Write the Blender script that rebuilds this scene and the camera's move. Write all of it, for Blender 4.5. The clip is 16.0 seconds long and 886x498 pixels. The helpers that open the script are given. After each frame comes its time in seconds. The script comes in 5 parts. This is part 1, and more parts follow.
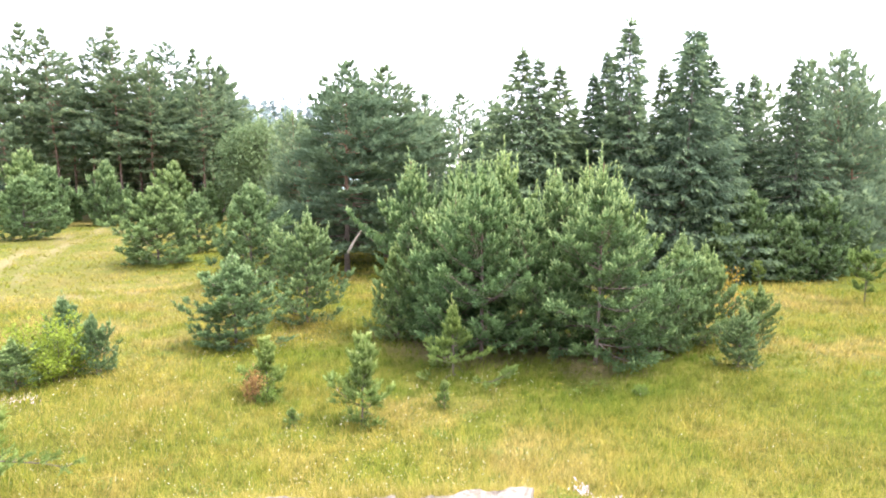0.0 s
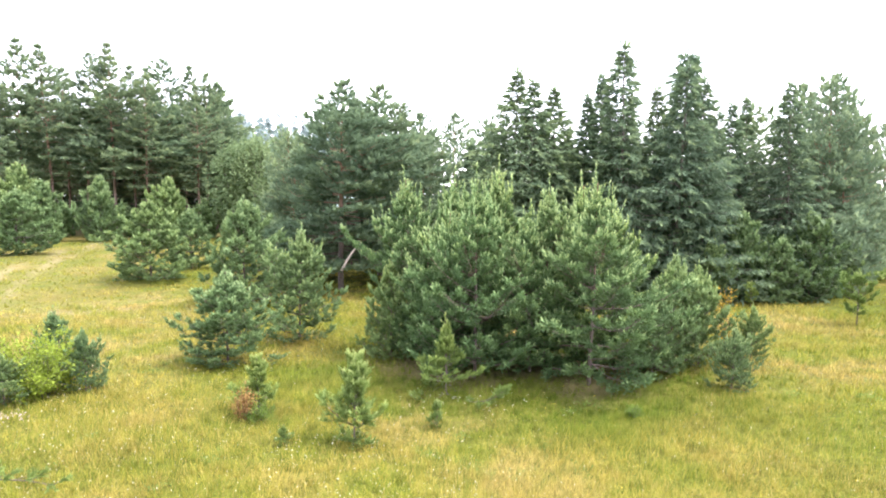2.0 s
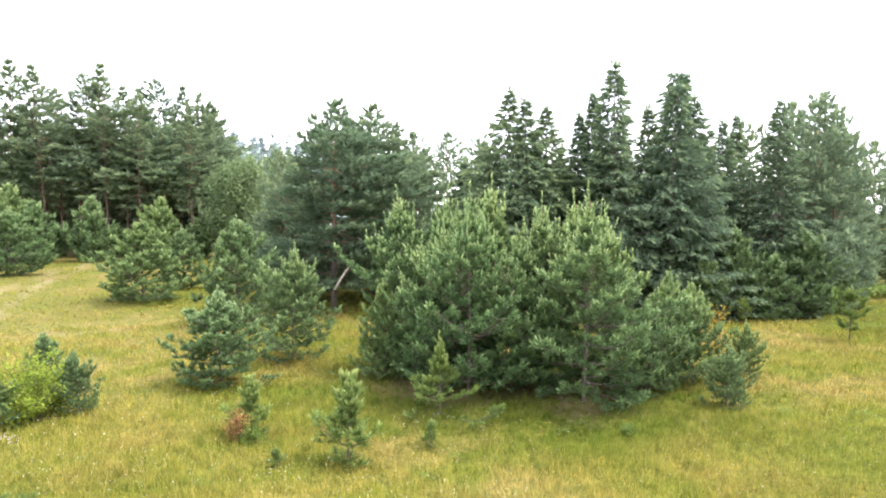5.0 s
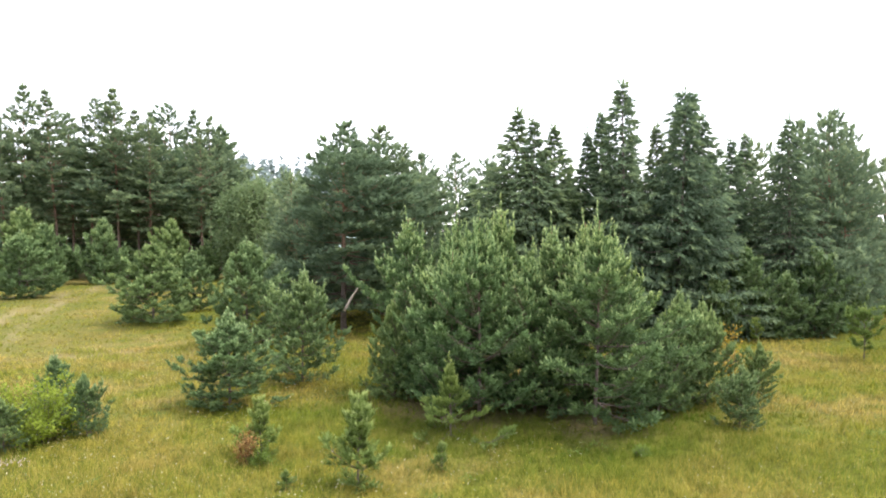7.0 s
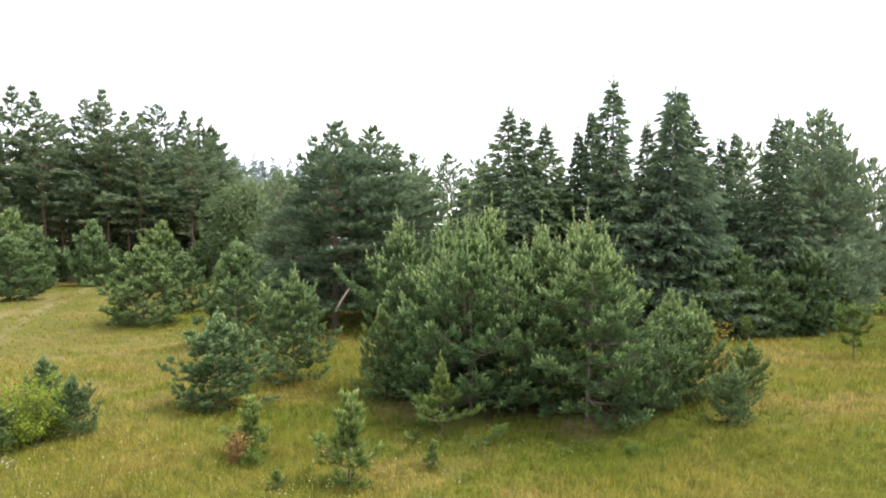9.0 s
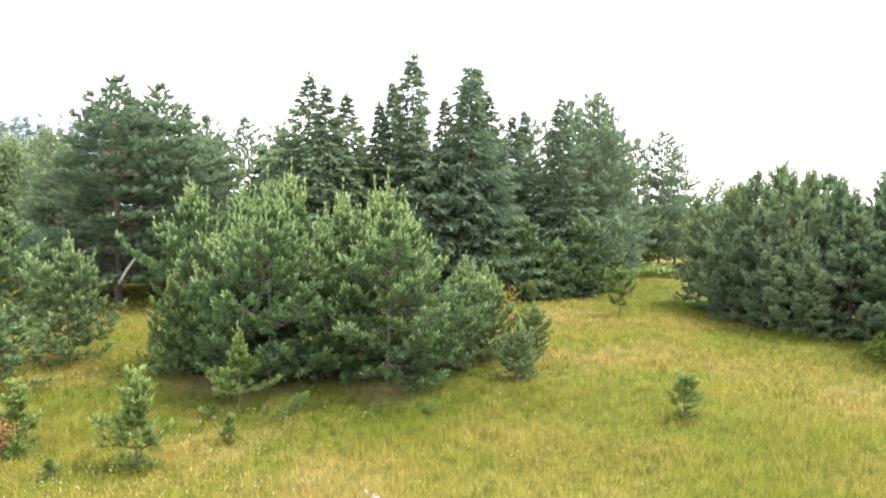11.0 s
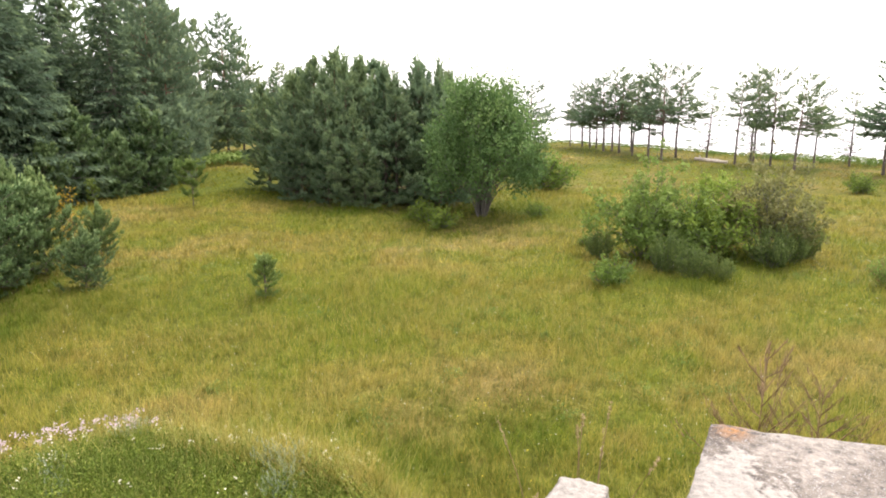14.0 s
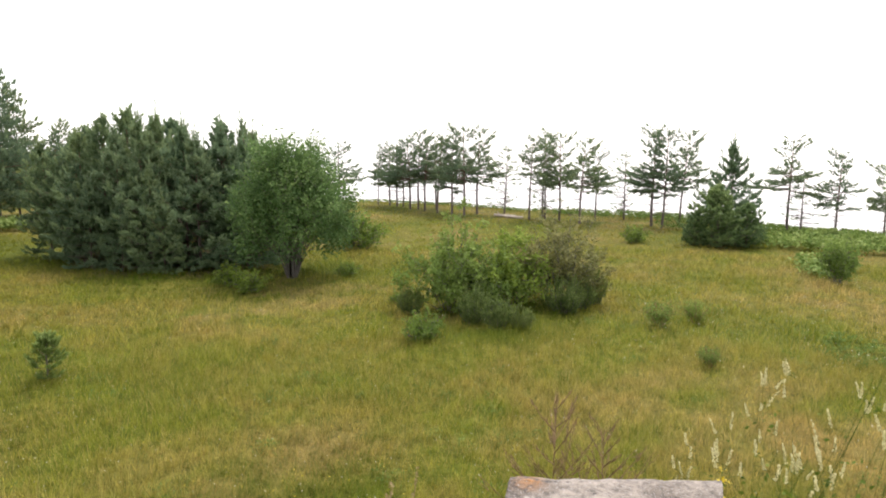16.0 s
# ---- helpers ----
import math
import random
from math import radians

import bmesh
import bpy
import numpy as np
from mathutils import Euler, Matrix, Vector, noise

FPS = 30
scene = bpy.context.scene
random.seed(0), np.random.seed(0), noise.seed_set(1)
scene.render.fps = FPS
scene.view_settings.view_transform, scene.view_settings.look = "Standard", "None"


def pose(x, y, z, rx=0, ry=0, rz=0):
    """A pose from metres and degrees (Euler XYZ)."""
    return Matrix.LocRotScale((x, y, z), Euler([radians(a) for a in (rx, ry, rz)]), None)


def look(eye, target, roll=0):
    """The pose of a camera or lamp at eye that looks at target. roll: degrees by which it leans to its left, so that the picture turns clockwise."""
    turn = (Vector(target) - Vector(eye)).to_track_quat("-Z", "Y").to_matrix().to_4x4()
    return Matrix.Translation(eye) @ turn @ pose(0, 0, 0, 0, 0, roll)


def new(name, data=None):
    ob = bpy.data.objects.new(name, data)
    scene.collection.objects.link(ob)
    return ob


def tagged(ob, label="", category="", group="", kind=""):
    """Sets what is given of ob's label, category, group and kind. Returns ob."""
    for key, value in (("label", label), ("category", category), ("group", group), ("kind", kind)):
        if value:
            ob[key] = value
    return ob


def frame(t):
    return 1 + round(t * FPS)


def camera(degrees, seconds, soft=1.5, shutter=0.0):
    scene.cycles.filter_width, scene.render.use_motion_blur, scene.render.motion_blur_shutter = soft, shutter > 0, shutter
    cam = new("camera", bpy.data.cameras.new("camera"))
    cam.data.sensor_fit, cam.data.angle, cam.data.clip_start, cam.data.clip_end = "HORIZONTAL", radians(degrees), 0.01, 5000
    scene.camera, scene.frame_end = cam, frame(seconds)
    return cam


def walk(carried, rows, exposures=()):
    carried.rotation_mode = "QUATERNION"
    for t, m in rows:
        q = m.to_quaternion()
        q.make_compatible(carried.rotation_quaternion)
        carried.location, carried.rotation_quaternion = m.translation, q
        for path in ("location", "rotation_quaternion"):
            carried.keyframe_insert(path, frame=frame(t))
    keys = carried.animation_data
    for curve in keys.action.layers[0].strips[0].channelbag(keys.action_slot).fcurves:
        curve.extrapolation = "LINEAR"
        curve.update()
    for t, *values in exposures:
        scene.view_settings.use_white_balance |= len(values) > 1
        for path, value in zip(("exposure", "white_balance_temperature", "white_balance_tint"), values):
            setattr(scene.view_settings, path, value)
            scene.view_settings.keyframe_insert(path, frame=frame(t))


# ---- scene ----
# ---------- camera ----------
cam = camera(64.8, 16.0, soft=1.9)
ROWS = [
    (0.0, 0.000, 0.000, 5.500, 83.50, 0.50, -0.06),
    (0.5, 0.001, -0.003, 5.507, 83.89, 0.36, -0.08),
    (1.0, -0.005, 0.008, 5.503, 84.80, 0.34, -0.16),
    (1.5, -0.015, 0.004, 5.500, 84.94, 0.09, -0.27),
    (2.0, -0.007, 0.001, 5.493, 85.04, -0.09, -0.51),
    (2.5, -0.004, -0.003, 5.495, 85.01, -0.34, -0.80),
    (3.0, 0.004, -0.001, 5.502, 85.26, -0.46, -0.83),
    (3.5, 0.002, -0.004, 5.499, 85.57, -0.09, -0.79),
    (4.0, -0.000, 0.001, 5.505, 85.66, 0.37, -0.92),
    (4.2, 0.000, -0.001, 5.505, 86.00, 0.33, -0.91),
    (6.5, -0.001, -0.009, 5.502, 87.11, 0.05, -1.30),
    (7.0, -0.012, -0.009, 5.505, 88.22, 0.57, -0.35),
    (7.5, -0.011, -0.000, 5.507, 88.96, 0.57, 0.47),
    (8.0, -0.015, 0.010, 5.501, 88.85, 0.29, 0.33),
    (8.2, -0.005, 0.010, 5.487, 88.98, 0.24, 0.39),
    (10.3, 0.032, 0.034, 5.372, 86.55, 0.26, -9.21),
    (10.5, 0.039, 0.033, 5.364, 86.48, -0.20, -11.16),
    (11.0, 0.035, 0.044, 5.357, 85.76, -0.09, -17.16),
    (11.5, 0.031, 0.011, 5.341, 84.27, -0.74, -22.13),
    (12.0, 0.014, -0.005, 5.340, 81.94, 0.13, -26.22),
    (12.5, 0.038, -0.045, 5.351, 81.20, 0.24, -32.54),
    (13.0, 0.039, -0.048, 5.339, 79.79, -0.17, -38.70),
    (13.5, 0.035, -0.086, 5.358, 78.42, 0.13, -44.12),
    (14.0, 0.023, -0.100, 5.366, 76.46, 0.47, -51.34),
    (14.5, 0.011, -0.100, 5.378, 77.02, -0.16, -54.42),
    (15.0, 0.017, -0.124, 5.385, 77.14, -0.00, -58.91),
    (15.5, 0.007, -0.149, 5.406, 78.10, -0.32, -62.60),
    (16.0, -0.006, -0.166, 5.439, 81.14, -0.07, -66.80),
]
EXPOSURES = [(0.0, 1.92, 6050, 20), (2.5, 1.88, 6050, 20), (4.2, 1.7, 6100, 19), (7.0, 1.2, 6250, 16), (8.2, 0.72, 6300, 16), (10.5, 1.52, 6200, 18), (12.0, 1.64, 6250, 17), (13.0, 1.33, 6400, 17), (14.5, 0.99, 6500, 17), (15.5, 0.82, 6480, 16), (16.0, 0.61, 6480, 16)]
walk(cam, [(t, pose(x, y, z, rx, ry, rz)) for t, x, y, z, rx, ry, rz in ROWS], EXPOSURES)

# ---------- world and sun: a bright overcast sky; thin haze is painted into far colours ---
SUN_EL, SUN_AZ = radians(62), radians(95)
world = bpy.data.worlds.new("overcast_sky")
scene.world = world
world.use_nodes = True
wt = world.node_tree
wt.nodes.clear()
w_out = wt.nodes.new("ShaderNodeOutputWorld")
w_add = wt.nodes.new("ShaderNodeAddShader")
w_sky = wt.nodes.new("ShaderNodeBackground")
w_cloud = wt.nodes.new("ShaderNodeBackground")
w_tex = wt.nodes.new("ShaderNodeTexSky")
w_tex.sky_type = "NISHITA"
w_tex.sun_disc = False
w_tex.sun_elevation, w_tex.sun_rotation = SUN_EL, SUN_AZ
w_sky.inputs["Strength"].default_value = 0.05
w_cloud.inputs["Color"].default_value = (1.0, 0.99, 0.965, 1)
w_cloud.inputs["Strength"].default_value = 0.95
wt.links.new(w_tex.outputs[0], w_sky.inputs["Color"])
wt.links.new(w_sky.outputs[0], w_add.inputs[0])
wt.links.new(w_cloud.outputs[0], w_add.inputs[1])
wt.links.new(w_add.outputs[0], w_out.inputs["Surface"])

sun = new("sun", bpy.data.lights.new("sun", "SUN"))
sun.data.energy, sun.data.angle, sun.data.color = 2.6, radians(18), (1.0, 0.95, 0.86)
sun_way = Vector((math.sin(SUN_AZ) * math.cos(SUN_EL), math.cos(SUN_AZ) * math.cos(SUN_EL), math.sin(SUN_EL)))
sun.matrix_world = look(sun_way * 60, (0, 0, 0))


# ---------- materials ----------
def material(name, rough=0.7):
    m = bpy.data.materials.new(name)
    m.use_nodes = True
    nt = m.node_tree
    b = nt.nodes["Principled BSDF"]
    b.inputs["Roughness"].default_value = rough
    return m, nt, b


def ramp(nt, fac, stops):
    n = nt.nodes.new("ShaderNodeValToRGB")
    while len(n.color_ramp.elements) < len(stops):
        n.color_ramp.elements.new(0.5)
    for e, (p, c) in zip(n.color_ramp.elements, stops):
        e.position, e.color = p, (*c, 1)
    nt.links.new(fac, n.inputs[0])
    return n.outputs[0]


def noise_of(nt, scale, detail=3.0, coords="object", rough=0.55):
    n = nt.nodes.new("ShaderNodeTexNoise")
    n.inputs["Scale"].default_value, n.inputs["Detail"].default_value = scale, detail
    n.inputs["Roughness"].default_value = rough
    if coords == "world":
        src = nt.nodes.new("ShaderNodeNewGeometry").outputs["Position"]
    else:
        src = nt.nodes.new("ShaderNodeTexCoord").outputs["Object"]
    nt.links.new(src, n.inputs["Vector"])
    return n.outputs[0]


def mix(nt, fac, a, b, mode="MIX"):
    n = nt.nodes.new("ShaderNodeMix")
    n.data_type, n.blend_type = "RGBA", mode
    for key, v in ((0, fac), (6, a), (7, b)):
        if isinstance(v, bpy.types.NodeSocket):
            nt.links.new(v, n.inputs[key])
        elif isinstance(v, tuple):
            n.inputs[key].default_value = (*v, 1)
        else:
            n.inputs[key].default_value = v
    return n.outputs[2]


def maths(nt, op, a, b=0.0):
    n = nt.nodes.new("ShaderNodeMath")
    n.operation = op
    for k, v in enumerate((a, b)):
        if isinstance(v, bpy.types.NodeSocket):
            nt.links.new(v, n.inputs[k])
        else:
            n.inputs[k].default_value = v
    return n.outputs[0]


def attribute(nt, name):
    n = nt.nodes.new("ShaderNodeAttribute")
    n.attribute_name = name
    return n.outputs["Fac"]


def bump(nt, b, height, strength, distance):
    n = nt.nodes.new("ShaderNodeBump")
    n.inputs["Strength"].default_value, n.inputs["Distance"].default_value = strength, distance
    nt.links.new(height, n.inputs["Height"])
    nt.links.new(n.outputs[0], b.inputs["Normal"])


def see_through(m, nt, b, colour, amount):
    """Thin leaves let part of the light through."""
    t = nt.nodes.new("ShaderNodeBsdfTranslucent")
    s = nt.nodes.new("ShaderNodeMixShader")
    s.inputs[0].default_value = amount
    nt.links.new(colour, t.inputs["Color"])
    nt.links.new(b.outputs[0], s.inputs[1])
    nt.links.new(t.outputs[0], s.inputs[2])
    nt.links.new(s.outputs[0], nt.nodes["Material Output"].inputs["Surface"])


def soft_normal(nt, b):
    """Fine blades scatter light like a nap that faces up."""
    geo = nt.nodes.new("ShaderNodeNewGeometry")
    v = nt.nodes.new("ShaderNodeVectorMath")
    v.operation = "MULTIPLY_ADD"
    nt.links.new(geo.outputs["Normal"], v.inputs[0])
    v.inputs[1].default_value, v.inputs[2].default_value = (0.6, 0.6, 0.6), (0, 0, 0.6)
    n = nt.nodes.new("ShaderNodeVectorMath")
    n.operation = "NORMALIZE"
    nt.links.new(v.outputs[0], n.inputs[0])
    nt.links.new(n.outputs[0], b.inputs["Normal"])


def foliage(name, dark, light, tip, amount=0.3, rough=0.55):
    """Leaves or needles: every tuft has its own tint, in crowns dark inside to pale outside as if shaded, and every
    plant leans a little to one hue.
    """
    m, nt, b = material(name, rough)
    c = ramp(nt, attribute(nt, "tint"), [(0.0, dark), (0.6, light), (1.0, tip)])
    info = nt.nodes.new("ShaderNodeObjectInfo")
    hue = ramp(nt, info.outputs["Random"], [(0.0, (0.86, 0.91, 0.9)), (0.5, (1.0, 1.0, 1.0)), (1.0, (1.14, 1.1, 0.95))])
    c = mix(nt, 1.0, c, hue, "MULTIPLY")
    patch = ramp(nt, noise_of(nt, 1.6), [(0.3, (0.86, 0.9, 0.95)), (0.7, (1.1, 1.06, 0.98))])
    c = mix(nt, 1.0, c, patch, "MULTIPLY")
    nt.links.new(c, b.inputs["Base Color"])
    b.inputs["Specular IOR Level"].default_value = 0.08
    see_through(m, nt, b, c, amount)
    return m


def grass_colour(nt):
    """Summer meadow: green, straw and reddish-brown patches laid over the ground."""
    wide = noise_of(nt, 0.11, 4.0, "world")
    mid = noise_of(nt, 0.55, 4.0, "world")
    c = ramp(nt, wide, [(0.36, (0.155, 0.175, 0.022)), (0.5, (0.25, 0.225, 0.045)), (0.63, (0.335, 0.265, 0.09))])
    c = mix(nt, ramp(nt, mid, [(0.44, (0, 0, 0)), (0.62, (0.85, 0.85, 0.85))]), c, (0.178, 0.205, 0.024))
    red = noise_of(nt, 0.23, 3.0, "world")
    c = mix(nt, ramp(nt, red, [(0.52, (0, 0, 0)), (0.68, (0.3, 0.3, 0.3))]), c, (0.32, 0.2, 0.072))
    tuft = noise_of(nt, 2.3, 3.0, "world", 0.65)
    c = mix(nt, 1.0, c, ramp(nt, tuft, [(0.3, (0.62, 0.68, 0.6)), (0.5, (1.0, 1.0, 1.0)), (0.72, (1.25, 1.2, 1.2))]), "MULTIPLY")
    return c


MAT = {}
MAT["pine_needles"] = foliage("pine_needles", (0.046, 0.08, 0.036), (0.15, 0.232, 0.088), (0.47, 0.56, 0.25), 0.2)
# bluer than the clump's needles: part of the haze is in this colour
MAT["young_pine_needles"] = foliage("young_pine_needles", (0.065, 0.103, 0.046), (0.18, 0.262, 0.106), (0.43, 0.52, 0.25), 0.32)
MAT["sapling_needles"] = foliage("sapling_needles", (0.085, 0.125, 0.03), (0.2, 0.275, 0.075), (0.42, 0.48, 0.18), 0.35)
# paler and greyer than near needles: some of the haze is put into the colour
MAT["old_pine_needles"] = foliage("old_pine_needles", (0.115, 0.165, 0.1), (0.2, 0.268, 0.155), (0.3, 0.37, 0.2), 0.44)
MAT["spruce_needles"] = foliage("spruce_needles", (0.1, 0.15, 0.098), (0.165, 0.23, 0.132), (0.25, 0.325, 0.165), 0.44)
# unlit side and haze of the pine group are both put into this colour
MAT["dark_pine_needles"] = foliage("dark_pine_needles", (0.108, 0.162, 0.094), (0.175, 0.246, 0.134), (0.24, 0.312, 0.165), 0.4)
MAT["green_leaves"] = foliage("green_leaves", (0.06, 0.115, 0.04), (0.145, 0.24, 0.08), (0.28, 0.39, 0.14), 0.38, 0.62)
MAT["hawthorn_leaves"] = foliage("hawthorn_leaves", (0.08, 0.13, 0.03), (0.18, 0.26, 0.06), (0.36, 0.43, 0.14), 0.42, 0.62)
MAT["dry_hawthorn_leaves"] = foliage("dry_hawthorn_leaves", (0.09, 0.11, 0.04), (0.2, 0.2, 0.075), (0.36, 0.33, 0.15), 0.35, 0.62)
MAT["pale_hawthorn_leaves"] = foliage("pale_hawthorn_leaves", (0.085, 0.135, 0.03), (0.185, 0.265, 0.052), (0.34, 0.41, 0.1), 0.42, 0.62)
MAT["yellow_leaves"] = foliage("yellow_leaves", (0.12, 0.175, 0.028), (0.21, 0.28, 0.042), (0.32, 0.38, 0.075), 0.42)
MAT["juniper_needles"] = foliage("juniper_needles", (0.068, 0.102, 0.034), (0.195, 0.25, 0.075), (0.38, 0.44, 0.15), 0.4)
# far broadleaf green, its haze put into the colour as grey
MAT["grey_leaves"] = foliage("grey_leaves", (0.11, 0.16, 0.07), (0.185, 0.25, 0.115), (0.29, 0.345, 0.18), 0.38)
MAT["silver_leaves"] = foliage("silver_leaves", (0.1, 0.14, 0.07), (0.22, 0.27, 0.16), (0.36, 0.4, 0.28), 0.3)
MAT["autumn_leaves"] = foliage("autumn_leaves", (0.28, 0.2, 0.03), (0.44, 0.31, 0.05), (0.5, 0.42, 0.1), 0.35)
MAT["dead_needles"] = foliage("dead_needles", (0.14, 0.085, 0.035), (0.26, 0.15, 0.055), (0.36, 0.24, 0.1), 0.15)


def make_bark(name, low, high, turn):
    m, nt, b = material(name, 0.9)
    pos = nt.nodes.new("ShaderNodeTexCoord").outputs["Object"]
    sep = nt.nodes.new("ShaderNodeSeparateXYZ")
    nt.links.new(pos, sep.inputs[0])
    up = ramp(nt, maths(nt, "MULTIPLY", sep.outputs[2], 1.0 / turn), [(0.35, low), (1.0, high)])
    fine = noise_of(nt, 14.0, 5.0)
    c = mix(nt, 1.0, up, ramp(nt, fine, [(0.3, (0.55, 0.55, 0.55)), (0.7, (1.3, 1.3, 1.3))]), "MULTIPLY")
    nt.links.new(c, b.inputs["Base Color"])
    bump(nt, b, fine, 0.6, 0.03)
    return m


MAT["pine_bark"] = make_bark("pine_bark", (0.12, 0.092, 0.075), (0.23, 0.132, 0.08), 6.0)
MAT["tall_pine_bark"] = make_bark("tall_pine_bark", (0.14, 0.1, 0.08), (0.26, 0.155, 0.1), 9.0)
MAT["grey_bark"] = make_bark("grey_bark", (0.12, 0.105, 0.09), (0.17, 0.15, 0.12), 4.0)
MAT["dead_wood"] = make_bark("dead_wood", (0.42, 0.36, 0.29), (0.5, 0.43, 0.34), 2.0)
MAT["dry_stem"] = make_bark("dry_stem", (0.17, 0.1, 0.045), (0.25, 0.16, 0.075), 1.0)

m, nt, b = material("meadow_soil", 0.95)
c = grass_colour(nt)
fine = noise_of(nt, 9.0, 5.0, "world")
c = mix(nt, 1.0, c, ramp(nt, fine, [(0.3, (0.3, 0.34, 0.26)), (0.7, (0.62, 0.62, 0.55))]), "MULTIPLY")
c = mix(nt, attribute(nt, "worn"), c, ramp(nt, fine, [(0.3, (0.17, 0.135, 0.065)), (0.7, (0.25, 0.205, 0.105))]))
# dark litter brown, which also paints the contact shade under the trees
c = mix(nt, attribute(nt, "needle_litter"), c, ramp(nt, fine, [(0.3, (0.08, 0.07, 0.035)), (0.7, (0.16, 0.13, 0.06))]))
nt.links.new(c, b.inputs["Base Color"])
b.inputs["Specular IOR Level"].default_value = 0.1
bump(nt, b, fine, 0.8, 0.12)
MAT["meadow_soil"] = m

m, nt, b = material("meadow_grass", 0.6)
c = grass_colour(nt)
c = mix(nt, 1.0, c, ramp(nt, attribute(nt, "tint"), [(0.0, (0.38, 0.58, 0.3)), (0.42, (1.0, 1.0, 0.85)), (0.75, (1.5, 1.4, 1.15)), (1.0, (1.3, 1.2, 1.2))]), "MULTIPLY")
c = mix(nt, ramp(nt, attribute(nt, "tint"), [(0.8, (0, 0, 0)), (0.95, (0.6, 0.6, 0.6))]), c, (0.48, 0.355, 0.125))
nt.links.new(c, b.inputs["Base Color"])
b.inputs["Specular IOR Level"].default_value = 0.08
soft_normal(nt, b)
see_through(m, nt, b, c, 0.4)
MAT["meadow_grass"] = m
MAT["herb_leaves"] = foliage("herb_leaves", (0.03, 0.06, 0.012), (0.14, 0.19, 0.03), (0.34, 0.36, 0.09), 0.34)
MAT["lush_grass"] = foliage("lush_grass", (0.035, 0.065, 0.01), (0.13, 0.18, 0.025), (0.4, 0.37, 0.11), 0.34)


def plain(name, colour, rough=0.6, light=0.0):
    m, nt, b = material(name, rough)
    c = mix(nt, 1.0, colour, ramp(nt, noise_of(nt, 25.0), [(0.3, (0.88, 0.88, 0.88)), (0.7, (1.1, 1.1, 1.1))]), "MULTIPLY")
    nt.links.new(c, b.inputs["Base Color"])
    if light:
        see_through(m, nt, b, c, light)
    return m


MAT["white_petals"] = plain("white_petals", (0.55, 0.52, 0.36), 0.6, 0.3)
MAT["pink_petals"] = plain("pink_petals", (0.5, 0.38, 0.4), 0.6, 0.3)
MAT["yellow_petals"] = plain("yellow_petals", (0.6, 0.46, 0.02), 0.6, 0.3)
MAT["dry_head"] = plain("dry_head", (0.3, 0.22, 0.1), 0.7, 0.2)
MAT["straw_petals"] = plain("straw_petals", (0.5, 0.44, 0.16), 0.6, 0.3)
MAT["cream_petals"] = plain("cream_petals", (0.68, 0.63, 0.34), 0.6, 0.3)

m, nt, b = material("weathered_concrete", 0.92)
n1, n2, n3 = noise_of(nt, 3.0, 6.0), noise_of(nt, 34.0, 6.0), noise_of(nt, 130.0, 3.0)
c = ramp(nt, n1, [(0.38, (0.115, 0.093, 0.072)), (0.5, (0.205, 0.175, 0.142)), (0.6, (0.29, 0.252, 0.208))])
c = mix(nt, 1.0, c, ramp(nt, n2, [(0.32, (0.52, 0.52, 0.53)), (0.5, (0.95, 0.95, 0.95)), (0.68, (1.28, 1.28, 1.28))]), "MULTIPLY")
c = mix(nt, ramp(nt, n3, [(0.59, (0, 0, 0)), (0.66, (0.8, 0.8, 0.8))]), c, (0.38, 0.36, 0.34))
n4 = noise_of(nt, 17.0, 4.0, rough=0.7)
c = mix(nt, ramp(nt, n4, [(0.3, (0.85, 0.85, 0.85)), (0.36, (0, 0, 0))]), c, (0.07, 0.062, 0.055))
c = mix(nt, ramp(nt, maths(nt, "ADD", attribute(nt, "lime"), maths(nt, "MULTIPLY", n2, 1.1)), [(0.85, (0, 0, 0)), (1.2, (0.8, 0.8, 0.8))]), c, mix(nt, 1.0, (0.36, 0.325, 0.28), ramp(nt, n2, [(0.3, (0.7, 0.7, 0.7)), (0.6, (1.05, 1.05, 1.05))]), "MULTIPLY"))
c = mix(nt, maths(nt, "MULTIPLY", attribute(nt, "lichen"), ramp(nt, n2, [(0.38, (0, 0, 0)), (0.55, (1, 1, 1))])), c, (0.34, 0.155, 0.045))
nt.links.new(c, b.inputs["Base Color"])
bump(nt, b, n2, 0.9, 0.03)
MAT["weathered_concrete"] = m

m, nt, b = material("wall_stone", 0.95)
n1, n2 = noise_of(nt, 4.0, 6.0), noise_of(nt, 26.0, 5.0)
c = ramp(nt, n1, [(0.35, (0.125, 0.1, 0.075)), (0.55, (0.22, 0.19, 0.15)), (0.7, (0.3, 0.27, 0.225))])
c = mix(nt, 1.0, c, ramp(nt, n2, [(0.3, (0.6, 0.58, 0.55)), (0.6, (1.1, 1.1, 1.1))]), "MULTIPLY")
nt.links.new(c, b.inputs["Base Color"])
bump(nt, b, n2, 0.8, 0.03)
MAT["wall_stone"] = m

# haze put into the base colour: pale grey-green for a dark spruce wood
m, nt, b = material("far_wood_painted_haze", 1.0)
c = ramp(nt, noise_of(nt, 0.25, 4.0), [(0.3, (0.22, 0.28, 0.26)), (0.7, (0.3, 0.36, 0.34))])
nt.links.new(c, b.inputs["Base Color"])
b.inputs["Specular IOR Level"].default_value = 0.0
MAT["far_wood_painted_haze"] = m


